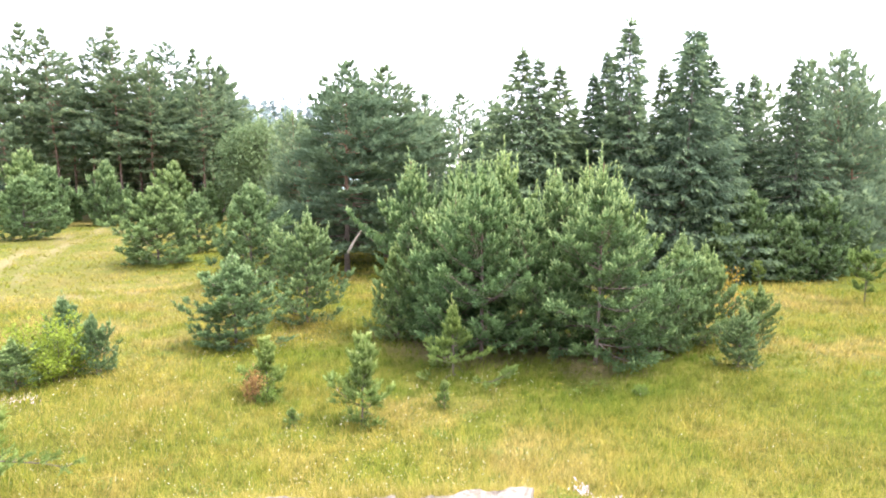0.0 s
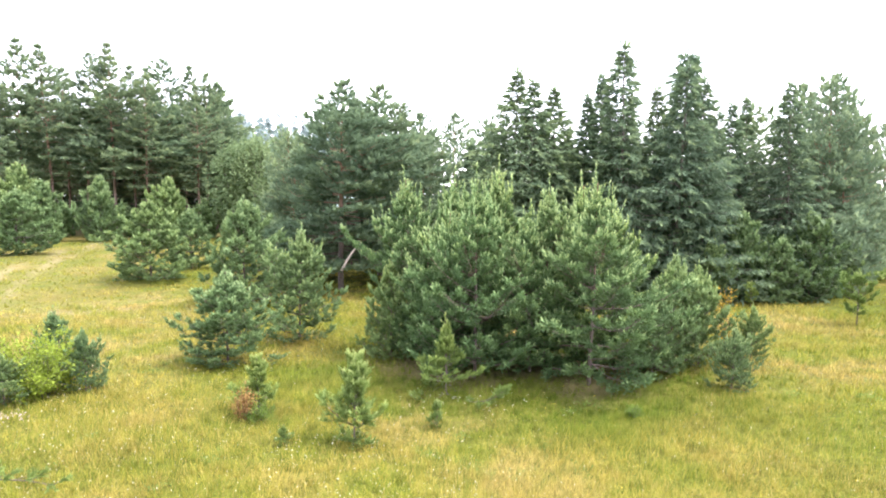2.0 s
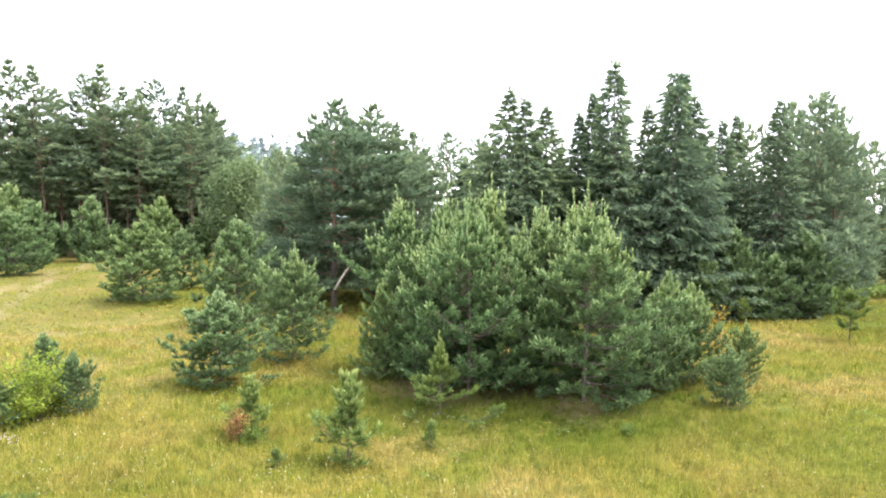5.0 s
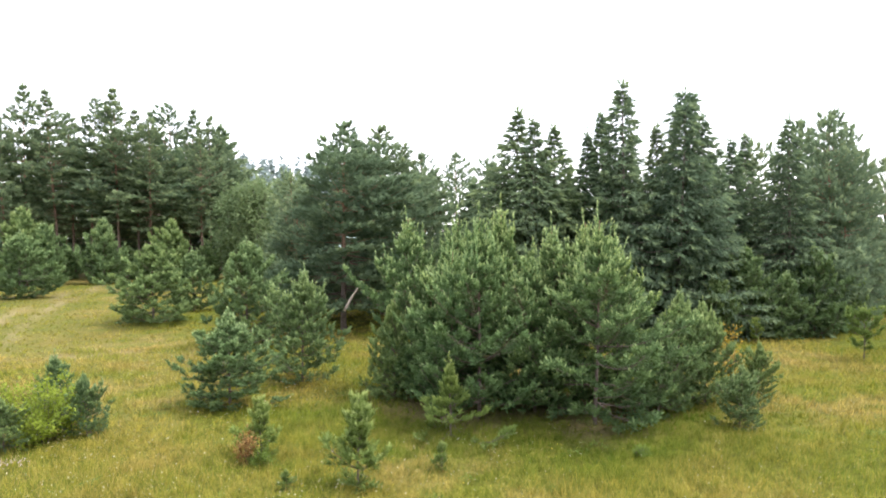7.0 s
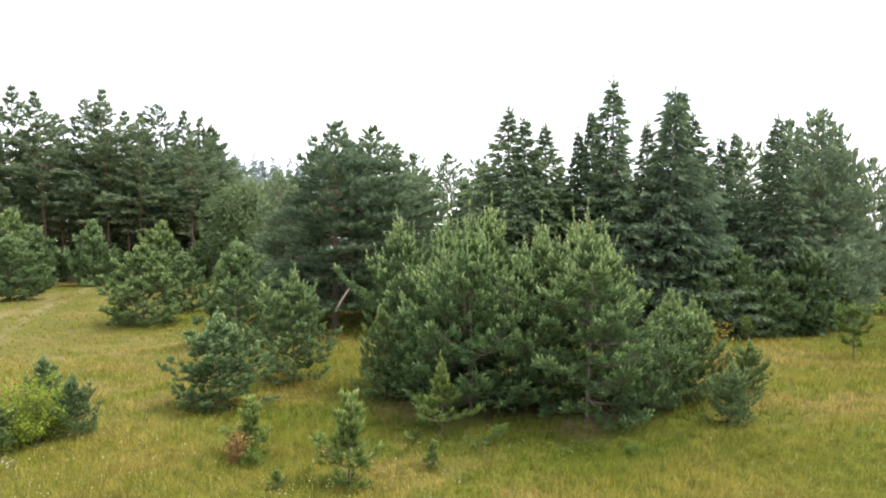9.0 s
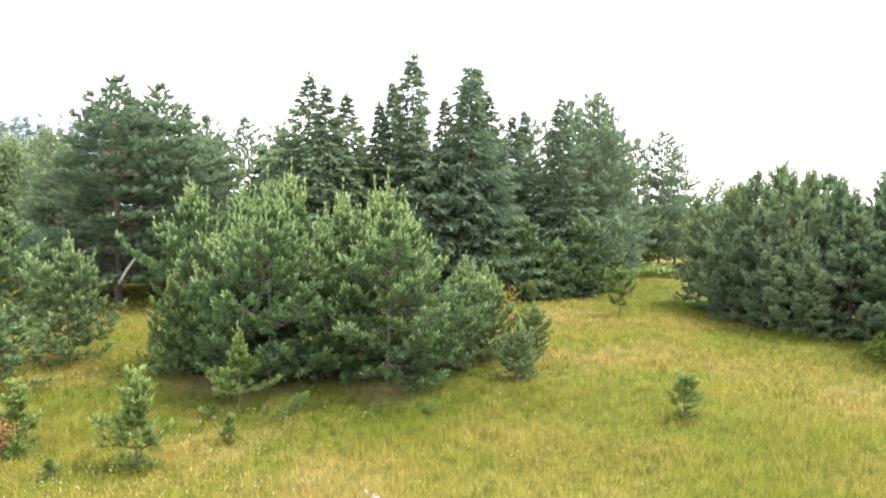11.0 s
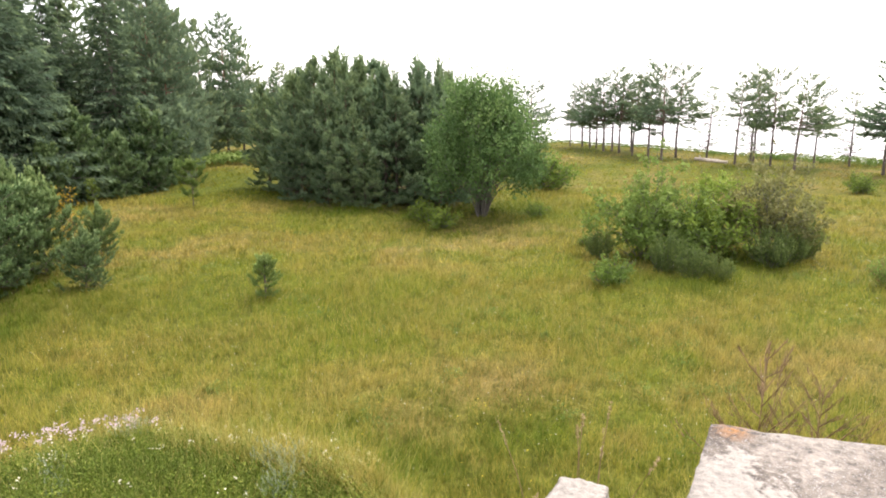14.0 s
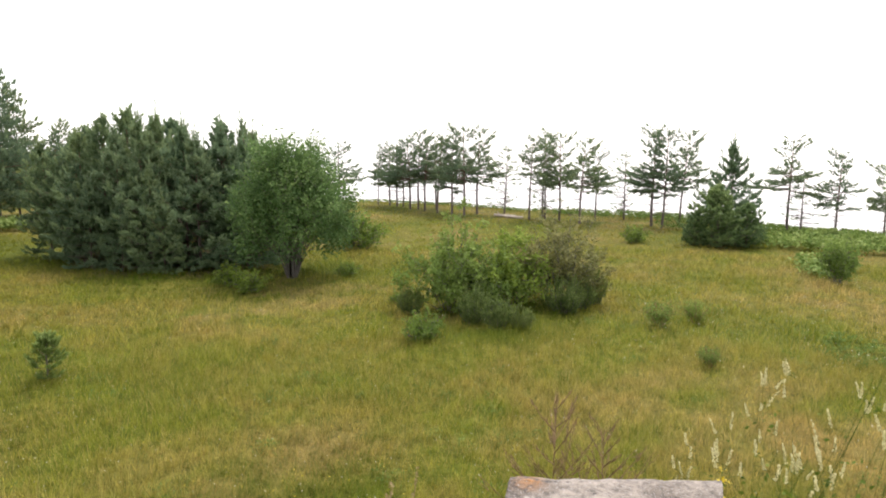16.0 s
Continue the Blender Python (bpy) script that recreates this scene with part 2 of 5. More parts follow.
# ---------- mesh tools ----------
def tri_mesh(name, verts, tris, mat, tint=None):
    me = bpy.data.meshes.new(name)
    verts, tris = np.asarray(verts, np.float32), np.asarray(tris, np.int32)
    me.vertices.add(len(verts))
    me.vertices.foreach_set("co", verts.ravel())
    me.loops.add(tris.size)
    me.loops.foreach_set("vertex_index", tris.ravel())
    me.polygons.add(len(tris))
    me.polygons.foreach_set("loop_start", np.arange(0, tris.size, 3, dtype=np.int32))
    if tint is not None:
        at = me.attributes.new("tint", "FLOAT", "POINT")
        at.data.foreach_set("value", np.asarray(tint, np.float32))
    me.materials.append(MAT[mat])
    me.update(calc_edges=True)
    return me


def unit(v):
    v = np.asarray(v, float)
    return v / (np.linalg.norm(v, axis=-1, keepdims=True) + 1e-9)


def leaf_arrays(rng, P, size, tint, up=0.4):
    """Broad leaves: a folded diamond of two triangles at each point."""
    P = np.asarray(P, float)
    k = len(P)
    N = unit(rng.normal(size=(k, 3)) + [0, 0, up * 2])
    A = unit(np.cross(N, rng.normal(size=(k, 3))))
    Bv = np.cross(N, A)
    s = size * rng.uniform(0.6, 1.3, (k, 1))
    fold = N * s * 0.12
    V = np.stack([P - A * s * 0.6, P + Bv * s * 0.32 + fold, P + A * s * 0.6, P - Bv * s * 0.32 + fold], 1).reshape(-1, 3)
    i = np.arange(k)[:, None] * 4
    T = np.concatenate([i + [0, 1, 2], i + [0, 2, 3]])
    return V, T, np.repeat(np.clip(tint, 0, 1), 4)


def tube_arrays(paths, sides=5):
    """Tapered round limbs along paths of points; each path is (points, first radius, last radius)."""
    V, T, n0 = [], [], 0
    ang = np.arange(sides) * 2 * np.pi / sides
    for pts, ra, rb in paths:
        pts = np.asarray(pts, float)
        k = len(pts)
        d = unit(np.gradient(pts, axis=0))
        ref = np.where(np.abs(d[:, 2:3]) > 0.9, [[1.0, 0, 0]], [[0, 0, 1.0]])
        u = unit(np.cross(d, ref))
        w = np.cross(d, u)
        r = np.linspace(ra, rb, k)[:, None, None]
        ring = pts[:, None] + r * (u[:, None] * np.cos(ang)[None, :, None] + w[:, None] * np.sin(ang)[None, :, None])
        V.append(ring.reshape(-1, 3))
        j = np.arange(sides)
        for i in range(k - 1):
            p, q = n0 + i * sides + j, n0 + i * sides + (j + 1) % sides
            T += [np.stack([p, q, q + sides], 1), np.stack([p, q + sides, p + sides], 1)]
        n0 += k * sides
    return np.concatenate(V), np.concatenate(T)


def brush_arrays(rng, P, D, size, n, length, needle, width, spread, tint):
    """Shoots like bottle brushes: needles stand round each shoot and grow paler towards its tip, with shade painted in
    at its base.
    """
    P, D, size, tint = np.asarray(P, float), unit(D), np.asarray(size, float)[:, None], np.asarray(tint, float)[:, None]
    k = len(P)
    s = (np.arange(n)[None] + rng.random((k, n))) / n
    e = unit(rng.normal(size=(k, n, 3)))
    e = unit(e - (e * D[:, None]).sum(-1, keepdims=True) * D[:, None])
    a = spread * (1.2 - 0.75 * s) * rng.uniform(0.75, 1.25, (k, n))
    way = D[:, None] * np.cos(a)[..., None] + e * np.sin(a)[..., None]
    base = P[:, None] + D[:, None] * (length * size * (s - 0.15))[..., None]
    side = unit(np.cross(way, rng.normal(size=(k, n, 3)))) * (width / 2) * np.minimum(1, 0.4 + 0.6 * size)[..., None]
    tip = base + way * (needle * np.minimum(1.2, 0.35 + 0.65 * size) * rng.uniform(0.8, 1.15, (k, n)))[..., None]
    V = np.stack([base - side, base + side, tip], 2).reshape(-1, 3)
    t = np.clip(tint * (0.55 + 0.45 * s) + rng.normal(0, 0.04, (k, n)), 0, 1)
    return V, np.arange(len(V)).reshape(-1, 3), np.repeat(t, 3)


UP = np.array([0, 0, 1.0])


def conifer(name, seed, h, R, shape, bare=0.04, gap=0.4, per=6, low=2, high=52, curl=0.2, droop=0.0, step=0.26, twig=0.5,
            start=0.25, shoot=0.28, n=13, needle=0.085, width=0.034, rise=0.5, spread=0.85, thick=0.12, keep=1.0, uneven=0.18,
            mat="pine_needles", bark="pine_bark", girth=0.016, lean=0.0, dead=0, top=1.6, every=0.2, old=0.55, bunch=0.0, knots=(0, 0.5, 1), tight=0.3):
    """One conifer: a trunk with whorls of limbs, side twigs in flat sprays along them, and needled shoots on the twigs."""
    rng = np.random.default_rng(seed)
    crest = h - shoot * top - needle
    zs = np.linspace(-0.15, crest, 14)
    wob = np.cumsum(rng.normal(0, 0.01 * h / 6, (14, 2)), 0)
    wob -= wob[:1]
    trunk_pts = np.column_stack([wob[:, 0] + lean * (zs / h) ** 2 * h, wob[:, 1], zs])

    def stem(z):
        return np.array([np.interp(z, zs, trunk_pts[:, 0]), np.interp(z, zs, trunk_pts[:, 1]), z])

    P, D, S, tint, limbs = [], [], [], [], []

    def grow(pos, way, size, tone):
        P.append(pos)
        D.append(way)
        S.append(size)
        tint.append(tone)

    for _ in range(dead):
        zz, a = rng.uniform(0.12, bare + 0.15) * h, rng.uniform(0, 6.28)
        L = rng.uniform(0.25, 0.8) * R
        p = stem(zz)
        o = np.array([math.cos(a), math.sin(a), 0])
        limbs.append(([p, p + o * L * 0.6 + UP * L * 0.05, p + o * L - UP * L * 0.08], girth * h * 0.16, 0.008))
    bulge = rng.uniform(0, 6.28, 3)
    z = bare * h
    while z < crest - 0.1 * gap:
        rel = (z - bare * h) / (crest - bare * h)
        small = 1.0 - 0.58 * rel * rel if high < 40 else 1.0
        a0 = rng.uniform(0, 6.28)
        for k in range(per):
            if rng.random() > keep:
                continue
            a = a0 + 6.283 * k / per + rng.normal(0, 0.22)
            side_size = 1 + uneven * (math.cos(a - bulge[0]) * 0.5 + math.sin(2 * a + 5 * rel + bulge[1]) * 0.6 + math.sin(9 * rel + bulge[2]) * 0.5)
            L = max(0.1, R * shape(rel) * side_size * rng.uniform(0.78, 1.12))
            e = radians(low + (high - low) * rel ** 1.25) + rng.normal(0, 0.09)
            out, side = np.array([math.cos(a), math.sin(a), 0.0]), np.array([-math.sin(a), math.cos(a), 0.0])
            sway, p0 = rng.normal(0, 0.08) * L, stem(min(crest, z + rng.normal(0, uneven) * 0.8 * gap))

            def along(f):
                return p0 + out * (L * math.cos(e) * f) + UP * (L * (math.sin(e) * f - droop * math.sin(2.6 * f) * (1 - rel) + curl * f * f)) + side * (sway * f * f)

            limbs.append(([along(f) for f in knots], min(0.04, girth * 0.28 * h * (1 - rel) + 0.004) * (0.4 + L / R * 0.6), 0.004))
            f = start + rng.uniform(0, 0.1)
            while f < 0.96:
                base, way = along(f), unit(along(f + 0.04) - along(f))
                for sd in (-1, 1):
                    tl = (twig * L * (1.08 - f) + 0.08) * rng.uniform(0.65, 1.2)
                    tw = unit(way * rng.uniform(0.75, 1.1) + side * sd + UP * rng.normal(0.1 * rise, thick))
                    q = max(1, int(round(tl / every)))
                    for j in range(q):
                        g = bunch + (1 - bunch) * (j + 1) / q
                        # tone rises outward: older needles inside, plus crown shade put into the tint
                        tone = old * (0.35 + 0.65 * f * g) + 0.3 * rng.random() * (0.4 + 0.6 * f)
                        way2 = tw * 0.75 + way * 0.35 + UP * rise * rng.uniform(0.5, 1.4) + side * rng.normal(0, 0.25) + rng.normal(0, 0.12, 3)
                        grow(base + tw * tl * g, way2, small * rng.uniform(0.7, 1.1), tone)
                f += step / L * rng.uniform(0.8, 1.2)
            end, way = along(1.0), unit(along(1.0) - along(0.9))
            for c in range(3):
                grow(end - way * 0.05 * c, way + UP * rise * 1.1 + side * (c - 1) * 0.45 * (1 if c else 0.2), small * rng.uniform(0.85, 1.3) * (1 + 0.35 * rel * (rise > 0)), rng.uniform(0.7, 1.0))
        z += gap * rng.uniform(0.8, 1.2) * (1 - tight * rel)
    tipz = stem(crest)
    grow(tipz, UP, top, 0.95)
    for i in range(5):
        a = 6.283 * i / 5 + rng.normal(0, 0.2)
        grow(tipz - UP * 0.02 * i, np.array([math.cos(a), math.sin(a), 0]) * (0.55 if rise > 0 else 0.9) + UP, top * rng.uniform(0.5, 0.75), rng.uniform(0.8, 1.0))
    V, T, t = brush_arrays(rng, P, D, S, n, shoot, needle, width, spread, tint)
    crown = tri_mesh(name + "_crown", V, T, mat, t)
    tv, tt = tube_arrays([(trunk_pts, girth * h * 0.75, 0.012)], 8)
    lv, lt = tube_arrays(limbs, 3)
    trunk = tri_mesh(name + "_trunk", np.concatenate([tv, lv]), np.concatenate([tt, lt + len(tv)]), bark)
    return {"h": h, "parts": (("trunk", trunk), ("crown", crown))}


def bushy_pine(name, seed, h, R, shape, bare=0.05, gap=0.46, per=6, low=4, high=58, curl=0.22, twig=0.42, start=0.3, step=0.21, node=0.17,
               shoot=0.17, n=12, needle=0.072, width=0.027, spread=0.85, keep=0.88, uneven=0.45, leader=0.5, layer=0.5, lift=0.55,
               mat="pine_needles", bark="pine_bark", girth=0.014, lean=0.0, dead=6, tone=1.0):
    """A young pine: whorls of limbs that carry their needled shoots in hand-like bunches at the ends of the twigs, and tall candles on top."""
    rng = np.random.default_rng(seed)
    crest = h - leader
    zs = np.linspace(-0.15, h - leader * 0.4, 14)
    wob = np.cumsum(rng.normal(0, 0.01 * h / 6, (14, 2)), 0)
    wob -= wob[:1]
    trunk_pts = np.column_stack([wob[:, 0] + lean * (zs / h) ** 2 * h, wob[:, 1], zs])

    def stem(z):
        return np.array([np.interp(z, zs, trunk_pts[:, 0]), np.interp(z, zs, trunk_pts[:, 1]), z])

    P, D, S, tint, limbs = [], [], [], [], []

    def grow(pos, way, size, tone):
        P.append(pos)
        D.append(way)
        S.append(size)
        tint.append(tone)

    def candle(pos, way, length, tone):
        k = max(1, int(length / (shoot * 0.8)))
        for i in range(k):
            grow(pos + way * (length * i / k), way + rng.normal(0, 0.05, 3), 0.8 if i < k - 1 else 1.0, tone * (0.75 + 0.25 * (i + 1) / k))

    for _ in range(dead):
        zz, a = rng.uniform(max(0.05, bare), bare + 0.25) * h, rng.uniform(0, 6.28)
        L = rng.uniform(0.3, 0.75) * R
        p, o = stem(zz), np.array([math.cos(a), math.sin(a), 0])
        limbs.append(([p, p + o * L * 0.5 + UP * L * 0.06, p + o * L - UP * L * 0.1], girth * h * 0.13, 0.005))
    bulge = rng.uniform(0, 6.28, 4)
    z = bare * h
    while z < crest:
        rel = (z - bare * h) / (crest - bare * h)
        a0 = rng.uniform(0, 6.28)
        for k in range(per):
            if rng.random() > keep:
                continue
            a = a0 + 6.283 * k / per + rng.normal(0, 0.25)
            side_size = 1 + uneven * (math.cos(a - bulge[0]) * 0.3 + math.sin(2 * a + 5 * rel + bulge[1]) * 0.45 + math.sin(11 * rel + 3 * a + bulge[2]) * 0.4)
            L = max(0.14, R * shape(rel) * side_size * rng.uniform(0.72, 1.14))
            e = radians(low + (high - low) * rel ** 1.1) + rng.normal(0, 0.1)
            out, side = np.array([math.cos(a), math.sin(a), 0.0]), np.array([-math.sin(a), math.cos(a), 0.0])
            sway, p0 = rng.normal(0, 0.1) * L, stem(min(crest, z + rng.normal(0, 0.14) * gap))
            bow = curl * rng.uniform(0.6, 1.4) * (1 - 0.5 * rel)

            def along(f):
                return p0 + out * (L * math.cos(e) * f) + UP * (L * (math.sin(e) * f - 0.1 * math.sin(3.14 * f) * (1 - rel) + bow * f ** 2.2)) + side * (sway * f * f)

            limbs.append(([along(f) for f in (0, 0.35, 0.7, 1)], min(0.035, girth * 0.26 * h * (1 - rel) + 0.004) * (0.4 + L / R * 0.6), 0.004))
            up = lift * (0.55 + 1.1 * rel)
            first = start * (1 - 0.75 * rel)
            f = first + rng.uniform(0, 0.08)
            while f < 0.97:
                base, way = along(f), unit(along(f + 0.04) - along(f))
                for sd in (-1, 1):
                    if rng.random() > keep:
                        continue
                    tl = (twig * L * (1.1 - f) + 0.07) * rng.uniform(0.6, 1.25)
                    tw = unit(way * rng.uniform(0.6, 1.0) + side * sd * rng.uniform(0.7, 1.1) + UP * rng.normal(0.1 + 0.3 * rel, 0.22))
                    tip = base + tw * tl
                    limbs.append(([base, tip], 0.006, 0.003))
                    q = max(0, int(round(tl * 0.75 / node)))
                    # paler outward and upward: young growth, and painted light on the crown's outside
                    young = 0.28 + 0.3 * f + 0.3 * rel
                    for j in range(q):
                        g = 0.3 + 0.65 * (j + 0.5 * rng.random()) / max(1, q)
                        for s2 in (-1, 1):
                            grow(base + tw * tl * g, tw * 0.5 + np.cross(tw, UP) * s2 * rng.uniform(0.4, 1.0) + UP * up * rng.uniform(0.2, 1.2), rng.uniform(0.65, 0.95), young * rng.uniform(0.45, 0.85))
                    turn = rng.uniform(0, 6.28)
                    u1 = unit(np.cross(tw, UP + rng.normal(0, 0.1, 3)))
                    u2 = np.cross(u1, tw)
                    for c in range(4):
                        ang = turn + 1.57 * c
                        grow(tip - tw * 0.02, tw * 0.55 + (u1 * math.cos(ang) + u2 * math.sin(ang)) * 0.5 + UP * up, rng.uniform(0.75, 1.05), young * rng.uniform(0.8, 1.15))
                    grow(tip, tw * 0.7 + UP * up, rng.uniform(1.0, 1.3), young + rng.uniform(0.08, 0.28))
                f += step / L * rng.uniform(0.75, 1.25)
            end, way = along(1.0), unit(along(1.0) - along(0.9))
            for c in range(6):
                ang = 6.283 * c / 5
                lean2 = side * math.cos(ang) * 0.5 + UP * (math.sin(ang) * 0.35 + up * 1.1) if c else UP * up
                grow(end - way * 0.03 * c, way * 0.75 + lean2, rng.uniform(0.9, 1.2) * (1.25 if c == 0 else 1), min(1, 0.6 + 0.3 * rel + rng.uniform(-0.1, 0.15)))
            if rel > 0.55:
                candle(end, unit(way * 0.5 + UP * (0.6 + rel)), leader * rng.uniform(0.3, 0.62), 0.92)
        z += gap * rng.uniform(0.8, 1.2) * (1 - 0.3 * rel) * (1 + layer * 0.5 * (1 - rel))
    tipz = stem(crest)
    candle(tipz, UP + rng.normal(0, 0.03, 3), leader * 1.0, 0.98)
    for i in range(6):
        a = 6.283 * i / 6 + rng.normal(0, 0.2)
        candle(tipz + UP * leader * 0.12, unit(np.array([math.cos(a), math.sin(a), 0]) * rng.uniform(0.3, 0.6) + UP), leader * rng.uniform(0.35, 0.6), 0.95)
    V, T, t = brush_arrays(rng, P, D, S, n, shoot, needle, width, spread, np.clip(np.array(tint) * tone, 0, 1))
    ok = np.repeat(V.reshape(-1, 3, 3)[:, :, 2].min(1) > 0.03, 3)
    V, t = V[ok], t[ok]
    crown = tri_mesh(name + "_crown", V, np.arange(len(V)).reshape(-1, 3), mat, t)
    tv, tt = tube_arrays([(trunk_pts, girth * h * 0.75, 0.012)], 8)
    lv, lt = tube_arrays(limbs, 3)
    return {"h": h, "parts": (("trunk", tri_mesh(name + "_trunk", tv, tt, bark)), ("branchwork", tri_mesh(name + "_limbs", lv, lt, bark)), ("crown", crown))}


def peak(rel):
    return (0.86 + 0.14 * min(1, rel / 0.2)) * min(1.0, max(0.0, 1 - rel) / 0.72) ** 0.95 + 0.02


def broadleaf(name, seed, h, R, stems, n, leaf, mat, bark="grey_bark", low=0.12, lobes=14, sprigs=0, reach=0.4):
    """Several forked stems and a crown of leaf sprays in uneven lobes."""
    rng = np.random.default_rng(seed)
    limbs, P, tint = [], [], []
    centres = []
    for i in range(lobes):
        cr = R * rng.uniform(0.17, 0.36)
        zr = (i + rng.random()) / lobes
        prof = max(0.3, 1 - ((zr - 0.32) / 0.74) ** 2) ** 0.5
        rr, a = (R - cr * 0.8) * prof * rng.uniform(0.12, 1.1) ** 0.5, i * 2.4 + rng.normal(0, 0.7)
        centres.append((rr * math.cos(a), rr * math.sin(a), h * low + cr * 0.7 + (h * (1 - low) - cr * 1.5) * zr, cr))
    for s_ in range(stems):
        a = 6.283 * s_ / stems + rng.normal(0, 0.3)
        foot = np.array([0.06 * R * math.cos(a), 0.06 * R * math.sin(a), -0.1])
        mine = centres[s_::stems]
        for cx, cy, cz, cr in mine:
            end = np.array([cx, cy, cz + cr * 0.4])
            mid1 = foot + (end - foot) * [0.15, 0.15, 0.4] + rng.normal(0, 0.04 * R, 3)
            mid2 = foot + (end - foot) * [0.5, 0.5, 0.72] + rng.normal(0, 0.05 * R, 3)
            limbs.append(([foot, mid1, mid2, end], 0.007 * h + 0.006, 0.006))
            for _ in range(5):
                d = unit(rng.normal(size=3) + [0, 0, 0.3]) * cr
                limbs.append(([mid2 + (end - mid2) * rng.random(), end * 0.5 + mid2 * 0.5 + d * 0.5, end + d * 0.9], 0.012, 0.003))
    per = int(n / lobes)
    for cx, cy, cz, cr in centres:
        k = int(per / 14)
        d = unit(rng.normal(size=(k, 3)) + [0, 0, 0.15])
        c = np.array([cx, cy, cz]) + d * [1, 1, min(1.0, h / R * 0.6)] * cr * rng.uniform(0.45, 1.12, (k, 1))
        spray = np.repeat(c, 14, 0) + rng.normal(0, leaf * 1.7, (k * 14, 3))
        P.append(spray)
        # upper side of each lobe paler: light from above is in the tint
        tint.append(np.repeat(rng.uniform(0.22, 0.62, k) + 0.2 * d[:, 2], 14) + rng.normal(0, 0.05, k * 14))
    for i in range(sprigs):
        cx, cy, cz, cr = centres[rng.integers(lobes)]
        d = unit(np.array([cx / R, cy / R, 0]) * 0.8 + [0, 0, 0.9] + rng.normal(0, 0.45, 3))
        foot = np.array([cx, cy, cz]) + d * cr * 0.6
        L = cr * 0.5 + reach * rng.uniform(0.4, 1.0)
        limbs.append(([foot, foot + d * L * 0.5, foot + d * L + [0, 0, L * 0.08]], 0.006, 0.002))
        f = rng.random((12, 1))
        P.append(foot + d * L * f + rng.normal(0, leaf * 0.6, (12, 3)))
        tint.append(rng.uniform(0.45, 0.95, 12))
    P, tint = np.concatenate(P), np.concatenate(tint)
    ok = P[:, 2] > 0.03
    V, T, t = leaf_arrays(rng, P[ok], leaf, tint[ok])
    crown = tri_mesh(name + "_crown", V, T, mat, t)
    lv, lt = tube_arrays(limbs, 3)
    return {"h": h, "parts": (("branchwork", tri_mesh(name + "_stems", lv, lt, bark)), ("crown", crown))}


def thorn_bush(name, seed, h, R, stems, branches, per, leaf, mat, bark="grey_bark", flat=1.1, gaps=0.15, loose=1.5, stalk=0.011, wild=0):
    """A bush of many arching stems; side branches carry sprays of leaves, painted paler towards their ends and the top
    as if lit, with gaps between them.
    """
    rng = np.random.default_rng(seed)
    limbs, P, tint = [], [], []
    for i in range(stems + wild):
        a, t = i * 2.4 + rng.normal(0, 0.3), flat * math.sqrt((i + 0.5) / stems) if i < stems else flat * rng.uniform(0.1, 0.7)
        out = np.array([math.sin(t) * math.cos(a), math.sin(t) * math.sin(a), math.cos(t)])
        end = out * [R, R, h] * (rng.uniform(0.7, 1.0) if i < stems else rng.uniform(1.05, 1.25))
        foot = np.array([0.08 * R * math.cos(a), 0.08 * R * math.sin(a), -0.08])
        mid = foot + (end - foot) * [0.42, 0.42, 0.6] + rng.normal(0, 0.05 * R, 3)
        limbs.append(([foot, mid, end], stalk * rng.uniform(0.7, 1.2), 0.003))
        for j in range(branches if i < stems else branches // 3):
            f = rng.uniform(0.25, 1.0) if i < stems else rng.uniform(0.7, 1.0)
            p = foot + (mid - foot) * 2 * f if f < 0.5 else mid + (end - mid) * (2 * f - 1)
            d = unit(unit(end) * 0.6 + rng.normal(0, 0.55, 3) + UP * 0.25)
            L = R * rng.uniform(0.16, 0.38) * (0.6 if i >= stems else 1)
            limbs.append(([p, p + d * L], 0.0045, 0.002))
            if rng.random() < gaps:
                continue
            k = int(per * rng.uniform(0.6, 1.3))
            g = rng.random((k, 1)) ** 0.7
            q = p + d * L * g + rng.normal(0, leaf * loose, (k, 3)) * (1.1 - 0.5 * g)
            P.append(q)
            # lit top and shaded inside of the bush are put into the tint
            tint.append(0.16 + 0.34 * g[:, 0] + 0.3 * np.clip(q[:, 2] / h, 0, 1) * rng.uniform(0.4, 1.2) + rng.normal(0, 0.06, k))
    P, tint = np.concatenate(P), np.concatenate(tint)
    ok = P[:, 2] > 0.03
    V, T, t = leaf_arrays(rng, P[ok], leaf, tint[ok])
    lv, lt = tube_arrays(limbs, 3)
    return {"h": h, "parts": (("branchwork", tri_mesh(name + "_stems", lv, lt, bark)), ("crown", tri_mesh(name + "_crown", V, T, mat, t)))}


